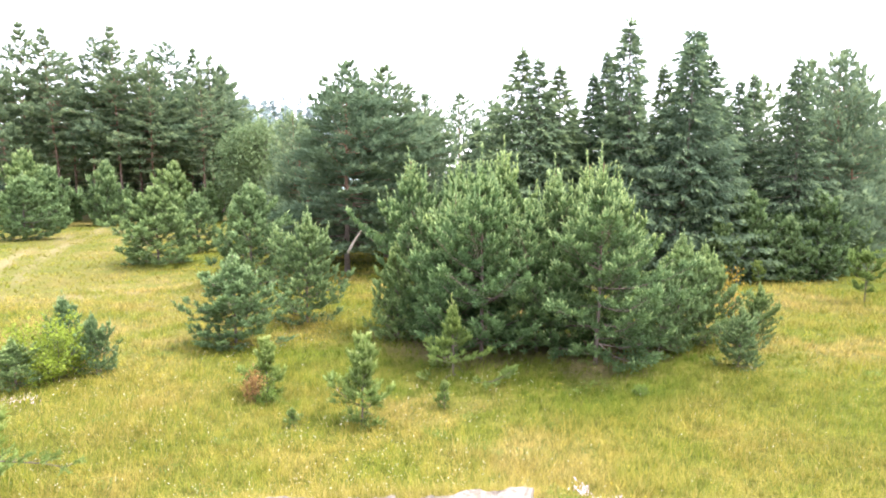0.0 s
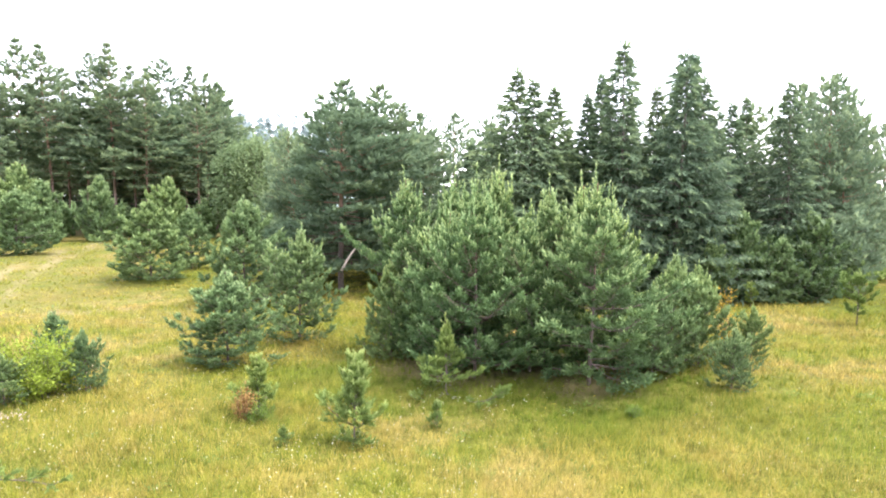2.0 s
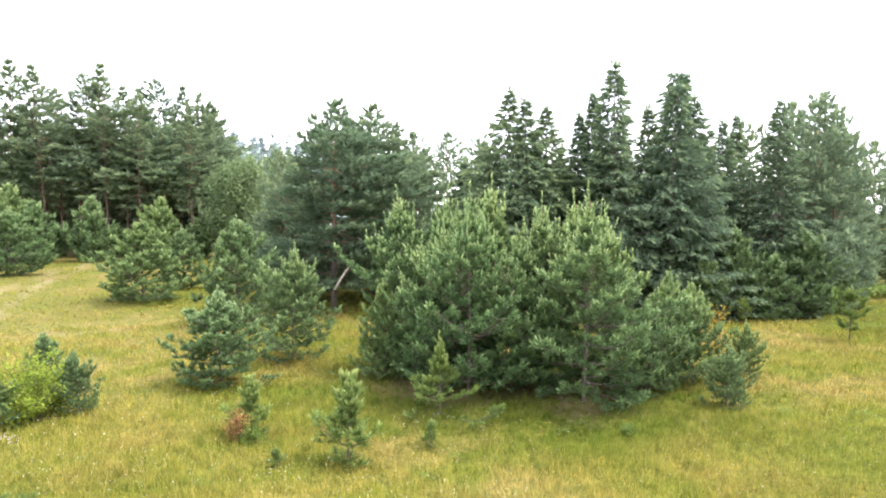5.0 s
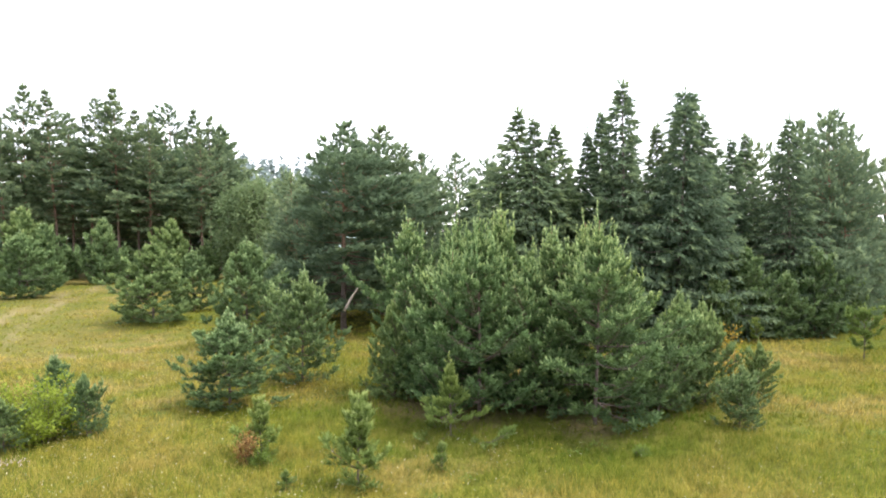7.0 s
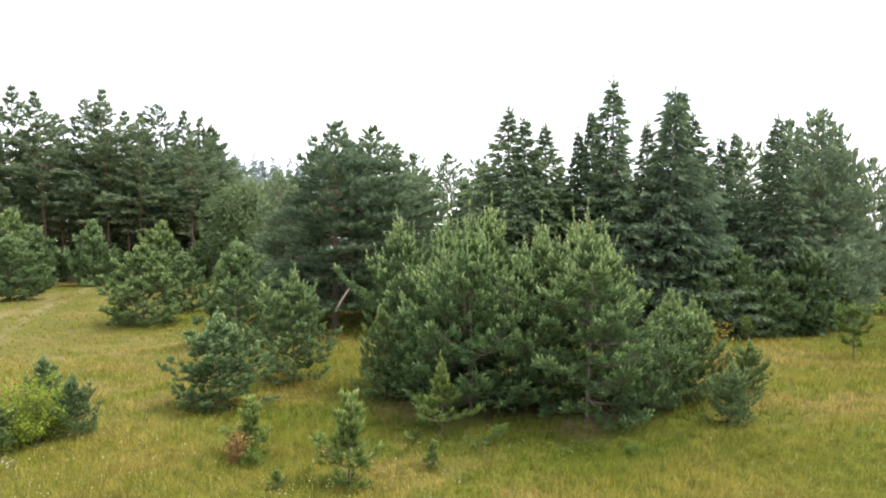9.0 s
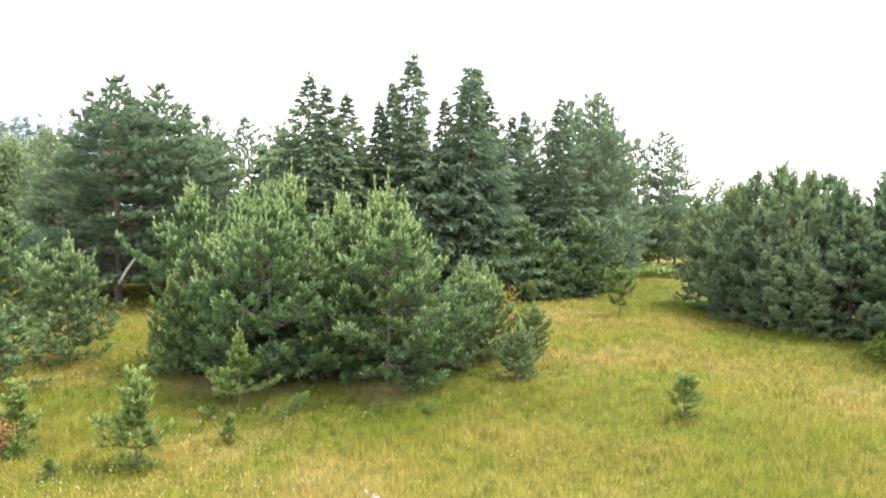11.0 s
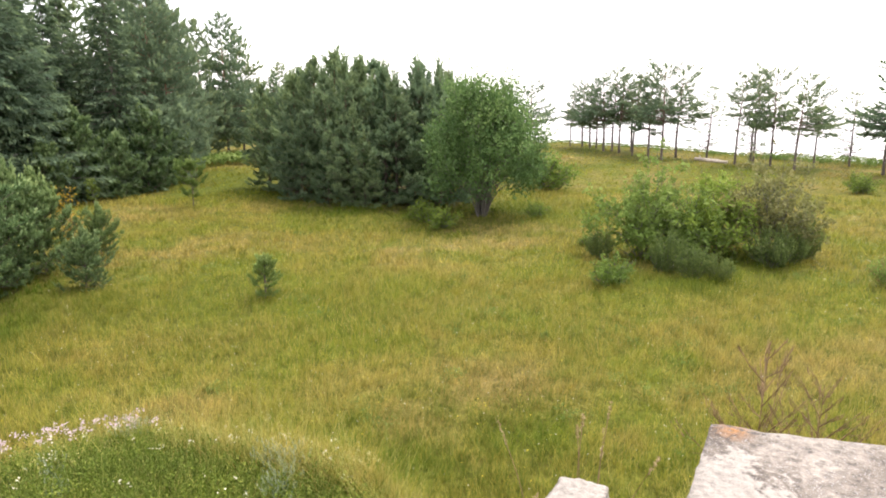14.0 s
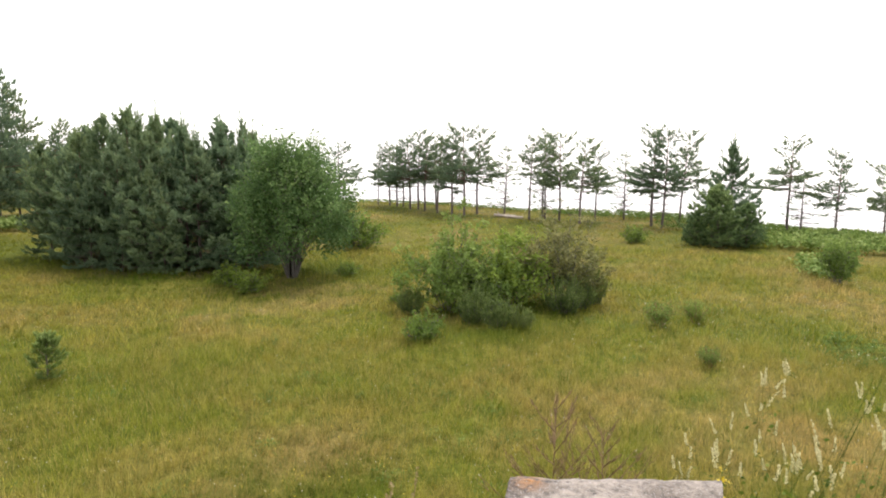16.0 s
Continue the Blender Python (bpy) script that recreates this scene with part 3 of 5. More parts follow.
def juniper_bush(name, seed, h, R, stems, mat="juniper_needles"):
    """A juniper: feathery upright sprays leaning out from one root."""
    rng = np.random.default_rng(seed)
    limbs, P, D, S, tint = [], [], [], [], []
    for i in range(stems):
        a, t = i * 2.4 + rng.normal(0, 0.3), 1.0 * math.sqrt((i + 0.5) / stems)
        top = h * math.cos(t * 0.9) * rng.uniform(0.7, 1.05)
        end = np.array([R * math.sin(t) * math.cos(a), R * math.sin(t) * math.sin(a), top])
        foot = end * [0.35, 0.35, 0] - UP * 0.05
        bend = foot + (end - foot) * [0.75, 0.75, 0.5]
        limbs.append(([foot, bend, end], 0.01, 0.003))
        for j in range(30):
            f = rng.uniform(0.08, 1.0)
            p = foot + (bend - foot) * 2 * f if f < 0.5 else bend + (end - bend) * (2 * f - 1)
            d = unit(np.array([math.cos(a), math.sin(a), 0]) * 0.45 + UP * 0.6 + rng.normal(0, 0.6, 3))
            P.append(p + d * 0.05 + rng.normal(0, 0.035, 3))
            D.append(d)
            S.append(rng.uniform(0.7, 1.2))
            tint.append(rng.uniform(0.05, 0.45) + 0.45 * f)
    V, T, t = brush_arrays(rng, P, D, S, 11, 0.12, 0.055, 0.026, 0.8, np.clip(tint, 0, 1))
    lv, lt = tube_arrays(limbs, 3)
    return {"h": h, "parts": (("branchwork", tri_mesh(name + "_stems", lv, lt, "grey_bark")), ("crown", tri_mesh(name + "_crown", V, T, mat, t)))}


def spire(rel):
    return (0.82 + 0.18 * min(1, rel / 0.2)) * min(1.0, max(0.0, 1 - rel) / 0.8) ** 1.0 + 0.02


def ragged(rel):
    return (0.8 + 0.25 * math.sin(9 * rel)) * min(1.0, 0.6 + rel / 0.3) * min(1.0, max(0.0, 1 - rel) / 0.35) ** 0.8 + 0.06


def crowned(rel):
    return (0.5 + 0.5 * min(1, rel / 0.4)) * min(1.0, max(0.0, 1 - rel) / 0.5) + 0.08


def low_spread(rel):
    return max(0.0, 1 - rel / 0.5) ** 0.7 + 0.22 * min(1.0, max(0.0, 1 - rel) / 0.3)


def slim(rel):
    return (0.6 + 0.4 * min(1, rel / 0.2)) * max(0.0, 1 - rel) ** 0.8 + 0.05


def cone(rel):
    return max(0.0, 1 - rel) ** 1.0 + 0.012


def old_crown(rel):
    return (0.6 + 0.4 * min(1, rel / 0.3)) * min(1.0, max(0.0, 1 - rel) / 0.7) ** 0.9 + 0.04


def plates(rel):
    return (0.75 + 0.25 * math.sin(9 * rel)) * min(1.0, max(0.0, 1 - rel) / 0.5) ** 0.6 + 0.08


# ---------- the shape of the ground ----------
TRACKS = [
    [(-27.0, 29.6), (-19.5, 30.3), (-15.5, 30.8), (-11.0, 31.4)],
    [(-20.6, 33.0), (-22.6, 37.0), (-26.0, 44.6), (-29.0, 53.0), (-31.0, 62.0), (-31.0, 70.0)],
    [(-22.2, 32.4), (-24.2, 36.4), (-27.6, 44.0), (-30.7, 52.6), (-32.7, 62.0), (-32.8, 70.0)],
]


def ground(x, y):
    x, y = np.asarray(x, float), np.asarray(y, float)
    r, az = np.hypot(x, y), np.degrees(np.arctan2(x, y))
    swell = 0.07 * np.sin(x * 0.37 + 1.1) * np.sin(y * 0.29 + 0.4) + 0.035 * np.sin(x * 1.1 - y * 0.7) + 0.025 * np.sin(x * 0.5 + y * 1.7)
    z = swell * np.clip((r - 5) / 6, 0, 1)
    edge = np.interp(az, [-180, -60, -28, -20, 8, 13, 20, 27, 33, 38, 46, 55, 64, 75, 90, 110, 180], [3, 3, 4.9, 5.3, 5.3, 4.7, 4.6, 4.5, 4.1, 3.7, 3.2, 2.2, 2.0, 2.6, 3.1, 3.1, 3])
    s = np.clip((r - edge) / 2.6, 0, 1)
    top = 3.7 - 0.15 * np.minimum(r, edge) + 0.03 * np.sin(x * 3.1) * np.sin(y * 2.7 + 1)
    z = z + top * (1 - s * s * (3 - 2 * s))
    crest = np.interp(az, [-180, -150, 40, 50, 57, 60, 72, 86, 94, 99, 110, 130, 150, 180], [400, 400, 400, 110, 68, 63, 56, 51, 47, 46.5, 50, 80, 400, 400])
    over = np.maximum(r - crest, 0)
    return z - 0.34 * over * over / (over + 6)


def near_line(x, y, line):
    best = np.full(np.shape(x), 1e9)
    for (ax, ay), (bx, by) in zip(line, line[1:]):
        t = np.clip(((x - ax) * (bx - ax) + (y - ay) * (by - ay)) / ((bx - ax) ** 2 + (by - ay) ** 2), 0, 1)
        best = np.minimum(best, np.hypot(x - ax - t * (bx - ax), y - ay - t * (by - ay)))
    return best


def worn(x, y):
    x, y = np.asarray(x, float), np.asarray(y, float)
    d = np.minimum.reduce([near_line(x, y, line) for line in TRACKS])
    d = d + 0.18 * np.sin(x * 1.7 + y * 0.9)
    return np.maximum(0.75 * np.clip(1.3 - d / 0.42, 0, 1), 0.1 * np.clip(1.2 - d / 7, 0, 1))


def at(x, y):
    return float(ground(x, y))


# pines of the clump stand close together: needles cover the soil under them, and contact shade is painted with them
CLUMP = [(2.1, 21.9, 6.45), (1.1, 20.0, 6.25), (4.3, 19.3, 6.2), (-0.9, 23.2, 6.15), (3.3, 21.2, 5.85), (0.4, 22.6, 6.2), (5.4, 20.9, 5.6), (4.6, 21.4, 6.0), (-0.3, 21.8, 4.6), (2.8, 20.6, 5.0), (0.3, 20.9, 5.2)]


def litter_shade(x, y):
    d = np.minimum.reduce([np.hypot(x - a, y - b) for a, b, _ in CLUMP])
    d2 = np.minimum.reduce([np.hypot((x - 9) / 9, (y - 38) / 3.2), np.hypot((x - 24) / 3.5, (y - 23.5) / 5), np.hypot((x + 36) / 16, (y - 90) / 10)])
    return np.maximum(np.clip(1.5 - d / 1.35, 0, 1), np.clip(3.5 - d2 * 3, 0, 1)) * 0.9


az_list = np.radians(np.concatenate([np.arange(-45, 110, 0.75), np.arange(110, 315, 4.0)]))
r_list = np.concatenate([[0.0], np.geomspace(0.5, 60, 105), np.geomspace(63, 900, 34)])
gx, gy = np.sin(az_list)[None] * r_list[:, None], np.cos(az_list)[None] * r_list[:, None]
gz = ground(gx, gy)
gv = np.stack([gx, gy, gz], -1).reshape(-1, 3)
na, nr = len(az_list), len(r_list)
ii, jj = np.meshgrid(np.arange(nr - 1), np.arange(na), indexing="ij")
a_, b_, c_, d_ = ii * na + jj, ii * na + (jj + 1) % na, (ii + 1) * na + (jj + 1) % na, (ii + 1) * na + jj
g_tris = np.concatenate([np.stack([a_, c_, b_], -1).reshape(-1, 3), np.stack([a_, d_, c_], -1).reshape(-1, 3)])
g_mesh = tri_mesh("ground", gv, g_tris, "meadow_soil")
for key, values in (("worn", worn(gv[:, 0], gv[:, 1])), ("needle_litter", litter_shade(gv[:, 0], gv[:, 1]))):
    g_mesh.attributes.new(key, "FLOAT", "POINT").data.foreach_set("value", values.astype(np.float32))
g_mesh.polygons.foreach_set("use_smooth", np.ones(len(g_mesh.polygons), bool))
tagged(new("ground", g_mesh), "dry summer meadow sloping around a grassy mound", "ground", kind="structure")

# far wooded rise behind the left wood
rng = np.random.default_rng(5)
bv, bt = [], []
for i, a in enumerate(np.radians(np.arange(-26, -6, 0.5))):
    for zz, dd in ((-3.0, 0), (11.0, 20), (20.0 + 1.5 * math.sin(i * 0.4), 45), (14.0, 90)):
        bv.append(((200 + dd) * math.sin(a), (200 + dd) * math.cos(a), zz))
    if i:
        k = i * 4
        for j in range(3):
            bt += [(k - 4 + j, k + j, k + 1 + j), (k - 4 + j, k + 1 + j, k - 3 + j)]
tagged(new("backdrop", tri_mesh("backdrop", bv, bt, "far_wood_painted_haze")), "distant hill, haze painted into its pale colour", "hill", kind="structure")
# ---------- planting ----------
def plant(name, proto, x, y, h, label, category, group="", turn=None, wide=1.0):
    root = new(name)
    root.empty_display_size = 0.3
    s = h / proto["h"]
    turn = random.uniform(0, 360) if turn is None else turn
    root.matrix_world = pose(x, y, at(x, y), random.uniform(-2, 2), random.uniform(-2, 2), turn) @ Matrix.Diagonal((s * wide, s * wide, s, 1))
    for part_name, me in proto["parts"]:
        ob = new(part_name, me)
        ob.parent = root
    return tagged(root, label, category, group)


def part(name, me, parent, label=""):
    ob = new(name, me)
    ob.parent = parent
    return tagged(ob, label)


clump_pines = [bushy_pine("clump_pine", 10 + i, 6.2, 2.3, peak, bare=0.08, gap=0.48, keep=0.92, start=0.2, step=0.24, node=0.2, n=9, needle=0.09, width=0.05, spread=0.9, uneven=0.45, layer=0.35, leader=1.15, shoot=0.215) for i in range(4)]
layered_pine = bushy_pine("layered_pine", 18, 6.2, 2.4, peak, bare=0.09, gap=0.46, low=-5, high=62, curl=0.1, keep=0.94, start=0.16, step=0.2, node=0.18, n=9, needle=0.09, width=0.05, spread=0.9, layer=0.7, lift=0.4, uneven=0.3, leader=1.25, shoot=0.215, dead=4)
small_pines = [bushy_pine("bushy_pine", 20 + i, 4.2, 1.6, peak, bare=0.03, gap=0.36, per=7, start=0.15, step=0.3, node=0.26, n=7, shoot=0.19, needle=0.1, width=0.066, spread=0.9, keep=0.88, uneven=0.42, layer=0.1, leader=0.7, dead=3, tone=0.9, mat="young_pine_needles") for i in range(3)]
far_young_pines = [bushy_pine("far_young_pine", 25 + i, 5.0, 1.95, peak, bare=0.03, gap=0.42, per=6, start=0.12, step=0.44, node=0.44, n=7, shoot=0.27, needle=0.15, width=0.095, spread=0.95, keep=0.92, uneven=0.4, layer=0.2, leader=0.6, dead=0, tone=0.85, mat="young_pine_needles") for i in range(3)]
thin_saplings = [bushy_pine("thin_sapling", 100 + i, 2.0, 0.55, crowned, bare=(0.22, 0.1)[i], gap=(0.27, 0.26)[i], per=5, low=15, high=60, step=0.2, node=0.2, start=(0.45, 0.5)[i], shoot=0.16, n=12, needle=0.07, width=0.03, girth=0.014, keep=0.85, uneven=0.5, leader=0.3, layer=0.1, mat="sapling_needles", dead=3, tone=0.9) for i in range(2)]
spreading_sapling = bushy_pine("spreading_sapling", 104, 2.25, 1.15, low_spread, bare=0.04, gap=0.26, per=6, low=2, high=66, curl=0.15, step=0.2, node=0.18, start=0.35, shoot=0.16, n=11, needle=0.075, width=0.034, girth=0.014, keep=0.9, uneven=0.35, leader=0.55, mat="sapling_needles", dead=8, tone=0.9)
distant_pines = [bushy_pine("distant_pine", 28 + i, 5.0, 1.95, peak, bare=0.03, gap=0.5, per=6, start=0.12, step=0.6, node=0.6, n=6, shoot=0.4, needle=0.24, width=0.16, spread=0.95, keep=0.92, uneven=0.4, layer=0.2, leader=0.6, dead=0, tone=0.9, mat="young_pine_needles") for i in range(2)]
saplings = [bushy_pine("sapling", 30 + i, 2.0, 0.52, ragged, bare=0.05, gap=0.25, per=5, low=15, high=66, step=0.17, node=0.13, start=0.25, shoot=0.16, n=11, needle=0.066, width=0.03, girth=0.012, keep=0.82, uneven=0.5, leader=0.3, layer=0.1, mat="sapling_needles", dead=2) for i in range(4)]
front_edge_pines = [bushy_pine("front_edge_pine", 35 + i, 6.4, 2.0, peak, bare=0.06, gap=0.5, low=-4, high=56, curl=0.12, start=0.2, step=0.38, node=0.36, n=7, shoot=0.22, needle=0.14, width=0.068, spread=0.95, lift=0.28, uneven=0.45, layer=0.4, leader=1.05, mat="dark_pine_needles", dead=10, tone=1.0) for i in range(3)]
edge_pines = [conifer("edge_pine", 40 + i, 6.4, 2.0, spire, bare=0.09, gap=0.5, per=6, low=-6, high=45, step=0.4, every=0.2, bunch=0.2, start=0.12, n=7, shoot=0.25, needle=0.15, width=0.12, uneven=0.4, top=1.2, mat="dark_pine_needles", old=0.45, knots=(0, 1)) for i in range(3)]
spruces = [conifer("spruce", 50 + i, 12.0, 2.9, cone, gap=0.34, per=8, low=-18, high=22, curl=0.14, droop=0.1, step=0.34, every=0.34, twig=0.46, start=0.04, n=5, shoot=0.34, needle=0.22, width=0.115, rise=-0.55, thick=0.2, spread=0.7, mat="spruce_needles", bark="grey_bark", top=1.6, uneven=0.45, dead=5, tight=0.45) for i in range(4)]
drooping_spruce = conifer("drooping_spruce", 59, 12.6, 2.7, slim, gap=0.42, per=7, low=-8, high=40, curl=0.1, droop=0.16, step=0.3, every=0.28, twig=0.5, start=0.08, n=7, shoot=0.36, needle=0.2, width=0.1, rise=-0.8, thick=0.25, spread=0.7, old=0.35, mat="spruce_needles", bark="grey_bark", top=1.4, uneven=0.6, keep=0.92, dead=5)
far_spruces = [conifer("far_spruce", 55 + i, 12.0, 2.75, cone, gap=0.8, per=7, low=-14, high=30, curl=0.12, droop=0.12, step=0.7, every=0.6, twig=0.42, start=0.06, n=5, shoot=0.6, needle=0.5, width=0.4, rise=-0.35, mat="spruce_needles", bark="grey_bark", top=1.2, knots=(0, 1)) for i in range(2)]
mid_pines = [conifer("mid_pine", 60 + i, 11.0, 3.3, old_crown, bare=0.1, gap=0.56, per=6, low=-8, high=26, curl=0.14, step=0.46, every=0.34, twig=0.5, start=0.15, n=5, shoot=0.36, needle=0.26, width=0.2, rise=0.4, thick=0.25, keep=0.95, uneven=0.55, mat="old_pine_needles", dead=8, top=1.2) for i in range(4)]
front_pines = [conifer("front_pine", 65 + i, 11.0, 3.7, old_crown, bare=0.14, gap=0.52, per=6, low=-8, high=26, curl=0.12, step=0.3, every=0.26, twig=0.6, start=0.2, n=9, shoot=0.3, needle=0.21, width=0.14, rise=0.5, thick=0.2, keep=1.0, uneven=0.5, mat="old_pine_needles", dead=14, top=1.2, bunch=0.2, girth=0.018, lean=0.0, knots=(0, 0.35, 0.7, 1)) for i in range(2)]
tall_pines = [conifer("tall_pine", 70 + i, 20.0, 3.2, old_crown, bare=0.34, gap=0.62, per=5, low=-12, high=34, curl=0.1, step=0.42, every=0.36, twig=0.5, start=0.2, n=8, shoot=0.44, needle=0.36, width=0.17, rise=0.2, thick=0.2, keep=0.9, uneven=0.65, mat="old_pine_needles", bark="tall_pine_bark", dead=16, girth=0.011, top=1.2, lean=(-0.015, 0.02, 0.0, 0.03)[i]) for i in range(4)]
deep_pines = [conifer("deep_pine", 75 + i, 20.0, 3.2, old_crown, bare=0.3, gap=1.1, per=6, low=-16, high=22, curl=0.08, step=0.9, every=0.75, twig=0.5, start=0.12, n=6, shoot=0.7, needle=0.55, width=0.42, rise=0.12, keep=0.85, uneven=0.4, mat="old_pine_needles", bark="tall_pine_bark", dead=10, girth=0.011, top=1.2, knots=(0, 1)) for i in range(2)]
ridge_pines = [conifer("ridge_pine", 80 + i, 6.0, 1.35, plates, bare=0.32 + 0.05 * i, gap=0.34, per=5, low=-6, high=38, curl=0.14, step=0.19, every=0.17, twig=0.5, start=0.22, n=9, shoot=0.2, needle=0.125, width=0.076, rise=0.4, thick=0.28, keep=0.78, uneven=0.75, mat="old_pine_needles", dead=26, lean=(0.03, -0.02, 0.06, 0.01, 0.045)[i], girth=0.022, top=1.1) for i in range(5)]
bare_pines = [conifer("bare_pine", 90 + i, 5.2, 1.3, plates, bare=0.2, gap=0.3, per=5, low=-4, high=30, curl=0.06, step=0.3, every=0.26, twig=0.42, start=0.5, n=8, shoot=0.2, needle=0.12, width=0.05, rise=0.35, thick=0.08, keep=0.65, uneven=0.6, mat="old_pine_needles", dead=40, girth=0.02, top=1.1) for i in range(2)]

for i, (x, y, h) in enumerate(CLUMP):
    plant("pine_tree", layered_pine if i == 2 else clump_pines[i % 4], x, y, h, "dense bushy pine of a close clump in the meadow", "pine tree", "pines of the clump", wide=0.95)
for x, y, h in [(7.1, 20.9, 3.7), (8.2, 21.4, 3.3), (10.1, 22.0, 1.9), (6.3, 20.0, 3.0), (-1.5, 22.3, 3.4)]:
    plant("young_pine", random.choice(small_pines), x, y, h, "bushy young pine at the end of the clump", "pine tree", "pines of the clump", wide=0.85)
plant("young_pine", small_pines[1], 8.0, 18.5, 1.85, "small pale green pine beside the clump", "pine tree", "pines of the clump", wide=0.95)
lone = plant("young_pine", spreading_sapling, 0.25, 18.3, 2.25, "spreading young pine with one tall leader", "pine tree", "pines of the clump", wide=1.0)
lone.matrix_world = lone.matrix_world @ pose(0, 0, 0, 0, 0, 76)

MEADOW_PINES = [(-6.6, 21.7, 3.1, 1.35), (-5.0, 25.1, 4.25, 0.95), (-9.0, 32.5, 5.2, 1.05), (-17.1, 41.6, 4.9, 1.4), (-16.6, 47.1, 4.3, 1.0), (-34.5, 57.4, 5.8, 1.25), (-11.0, 20.0, 2.15, 0.95), (-9.4, 18.4, 1.75, 0.95), (-10.9, 17.3, 1.4, 1.4), (-8.0, 10.3, 2.45, 1.5)]
for x, y, h, wd in MEADOW_PINES:
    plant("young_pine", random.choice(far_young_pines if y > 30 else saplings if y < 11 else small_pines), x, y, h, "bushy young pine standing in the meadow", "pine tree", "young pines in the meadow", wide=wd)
rng = np.random.default_rng(41)
limb = np.array([(0, 0, 0.85), (1.2, -0.1, 1.1), (1.9, -0.15, 1.08), (2.25, -0.15, 1.02)])
twigs, P, D = [(limb, 0.014, 0.005)], [], []
for i in range(9):
    f = 0.45 + 0.55 * i / 8
    p = np.array([np.interp(f, [0, 0.5, 0.85, 1], limb[:, c]) for c in range(3)])
    d = unit(np.array([0.8, (-1) ** i * 0.6, 0.3]) + rng.normal(0, 0.2, 3))
    L = rng.uniform(0.12, 0.3)
    twigs.append(([p, p + d * L], 0.005, 0.003))
    for j in range(5):
        P.append(p + d * L * rng.uniform(0.4, 1.0))
        D.append(d + rng.normal(0, 0.5, 3) + UP * 0.4)
V, T, t = brush_arrays(rng, P, D, rng.uniform(0.8, 1.2, len(P)), 12, 0.14, 0.066, 0.024, 0.85, rng.uniform(0.3, 0.8, len(P)))
lv, lt = tube_arrays(twigs, 4)
limb_tree = [o for o in scene.objects if o.name.startswith("young_pine") and o.location.y < 11][0]
for key, me in (("branch", tri_mesh("low_branch", lv, lt, "pine_bark")), ("needles", tri_mesh("branch_needles", V, T, "sapling_needles", t))):
    ob = new(key, me)
    ob.parent = limb_tree
    ob.matrix_parent_inverse = limb_tree.matrix_world.inverted() @ Matrix.Translation(limb_tree.location)

for x, y, h in [(-34.6, 72.1, 6.8), (-40.3, 71.4, 6.4), (-28.2, 73.8, 6.9), (-43.1, 72.1, 8.1), (-41.4, 77.7, 4.0), (-47.0, 67.6, 7.0), (-34.8, 78.6, 3.9), (-25.0, 76.0, 4.5)]:
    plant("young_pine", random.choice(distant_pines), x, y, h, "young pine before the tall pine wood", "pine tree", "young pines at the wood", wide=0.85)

SAPLINGS = [(-1.8, 14.7, 2.05, 1.1), (-4.3, 16.5, 1.45, 1.2), (-3.3, 14.7, 0.42, 1.6), (0.0, 15.6, 0.7, 1.1), (16.9, 27.6, 2.3, 1.0), (10.2, 13.75, 1.22, 1.3), (14.6, 32.0, 1.3, 1.0)]
for x, y, h, wd in SAPLINGS:
    plant("pine_sapling", thin_saplings[0] if y > 27 else thin_saplings[1] if x > 10 else random.choice(saplings), x, y, h, "small pine sapling alone in the grass", "sapling", "pine saplings", wide=wd)

SPRUCES = [(2.9, 37.9, 9.3), (3.8, 36.8, 12.0), (4.8, 35.7, 11.3), (6.1, 36.5, 11.0), (7.8, 37.2, 10.6), (8.5, 36.0, 11.6), (9.4, 35.3, 13.0), (11.2, 36.3, 11.0), (11.8, 34.5, 11.6), (13.3, 36.7, 12.7), (13.5, 35.5, 11.3), (15.3, 37.0, 10.3), (17.1, 38.4, 10.9), (18.0, 35.7, 11.2), (6.0, 40.0, 10.0), (10.5, 40.5, 10.5), (14.5, 41.0, 10.0), (2.0, 41.5, 8.6), (17.0, 43.0, 10.2), (12.0, 44.0, 10.0), (8.0, 43.5, 9.6)]
for x, y, h in SPRUCES:
    plant("spruce_tree", drooping_spruce if (x, y) in ((13.3, 36.7), (11.8, 34.5)) else random.choice(spruces if y < 39.5 else far_spruces), x, y, h * 1.02, "tall dark spruce at the edge of the wood", "spruce tree", "spruces of the wood", wide=1.15 if x < 6.5 else 1.0)
MID = [(-5.2, 37.6, 10.9), (-3.6, 43.9, 11.5), (-1.5, 50.0, 10.6), (-10.0, 47.0, 9.2), (1.4, 62.0, 11.9), (4.5, 58.0, 11.0), (-6.1, 49.6, 10.2), (-8.5, 41.5, 7.5), (-0.8, 45.5, 9.0), (-12.0, 55.0, 10.0), (-3.5, 57.0, 10.5)]
for i, (x, y, h) in enumerate(MID):
    plant("pine_tree", random.choice(front_pines if i in (0, 1, 6, 7) else mid_pines), x, y, h * 1.05, "spreading old pine with orange upper limbs", "pine tree", "old pines of the wood", wide=1.12 if i in (0, 1) else 0.85)
WOOD = [(20.4, 36.7, 10.7), (21.8, 37.1, 9.5), (21.5, 41.9, 11.1), (23.9, 42.8, 11.8), (25.7, 42.9, 10.3), (28.8, 44.6, 9.2), (31.1, 45.4, 9.8), (33.2, 46.4, 8.8), (23.4, 39.7, 8.6), (37.1, 47.3, 6.3), (18.8, 41.0, 10.9), (27.0, 49.0, 9.5), (36.0, 42.0, 7.0), (33.0, 34.0, 6.4), (30.0, 30.0, 6.2), (42.0, 53.0, 7.5)]
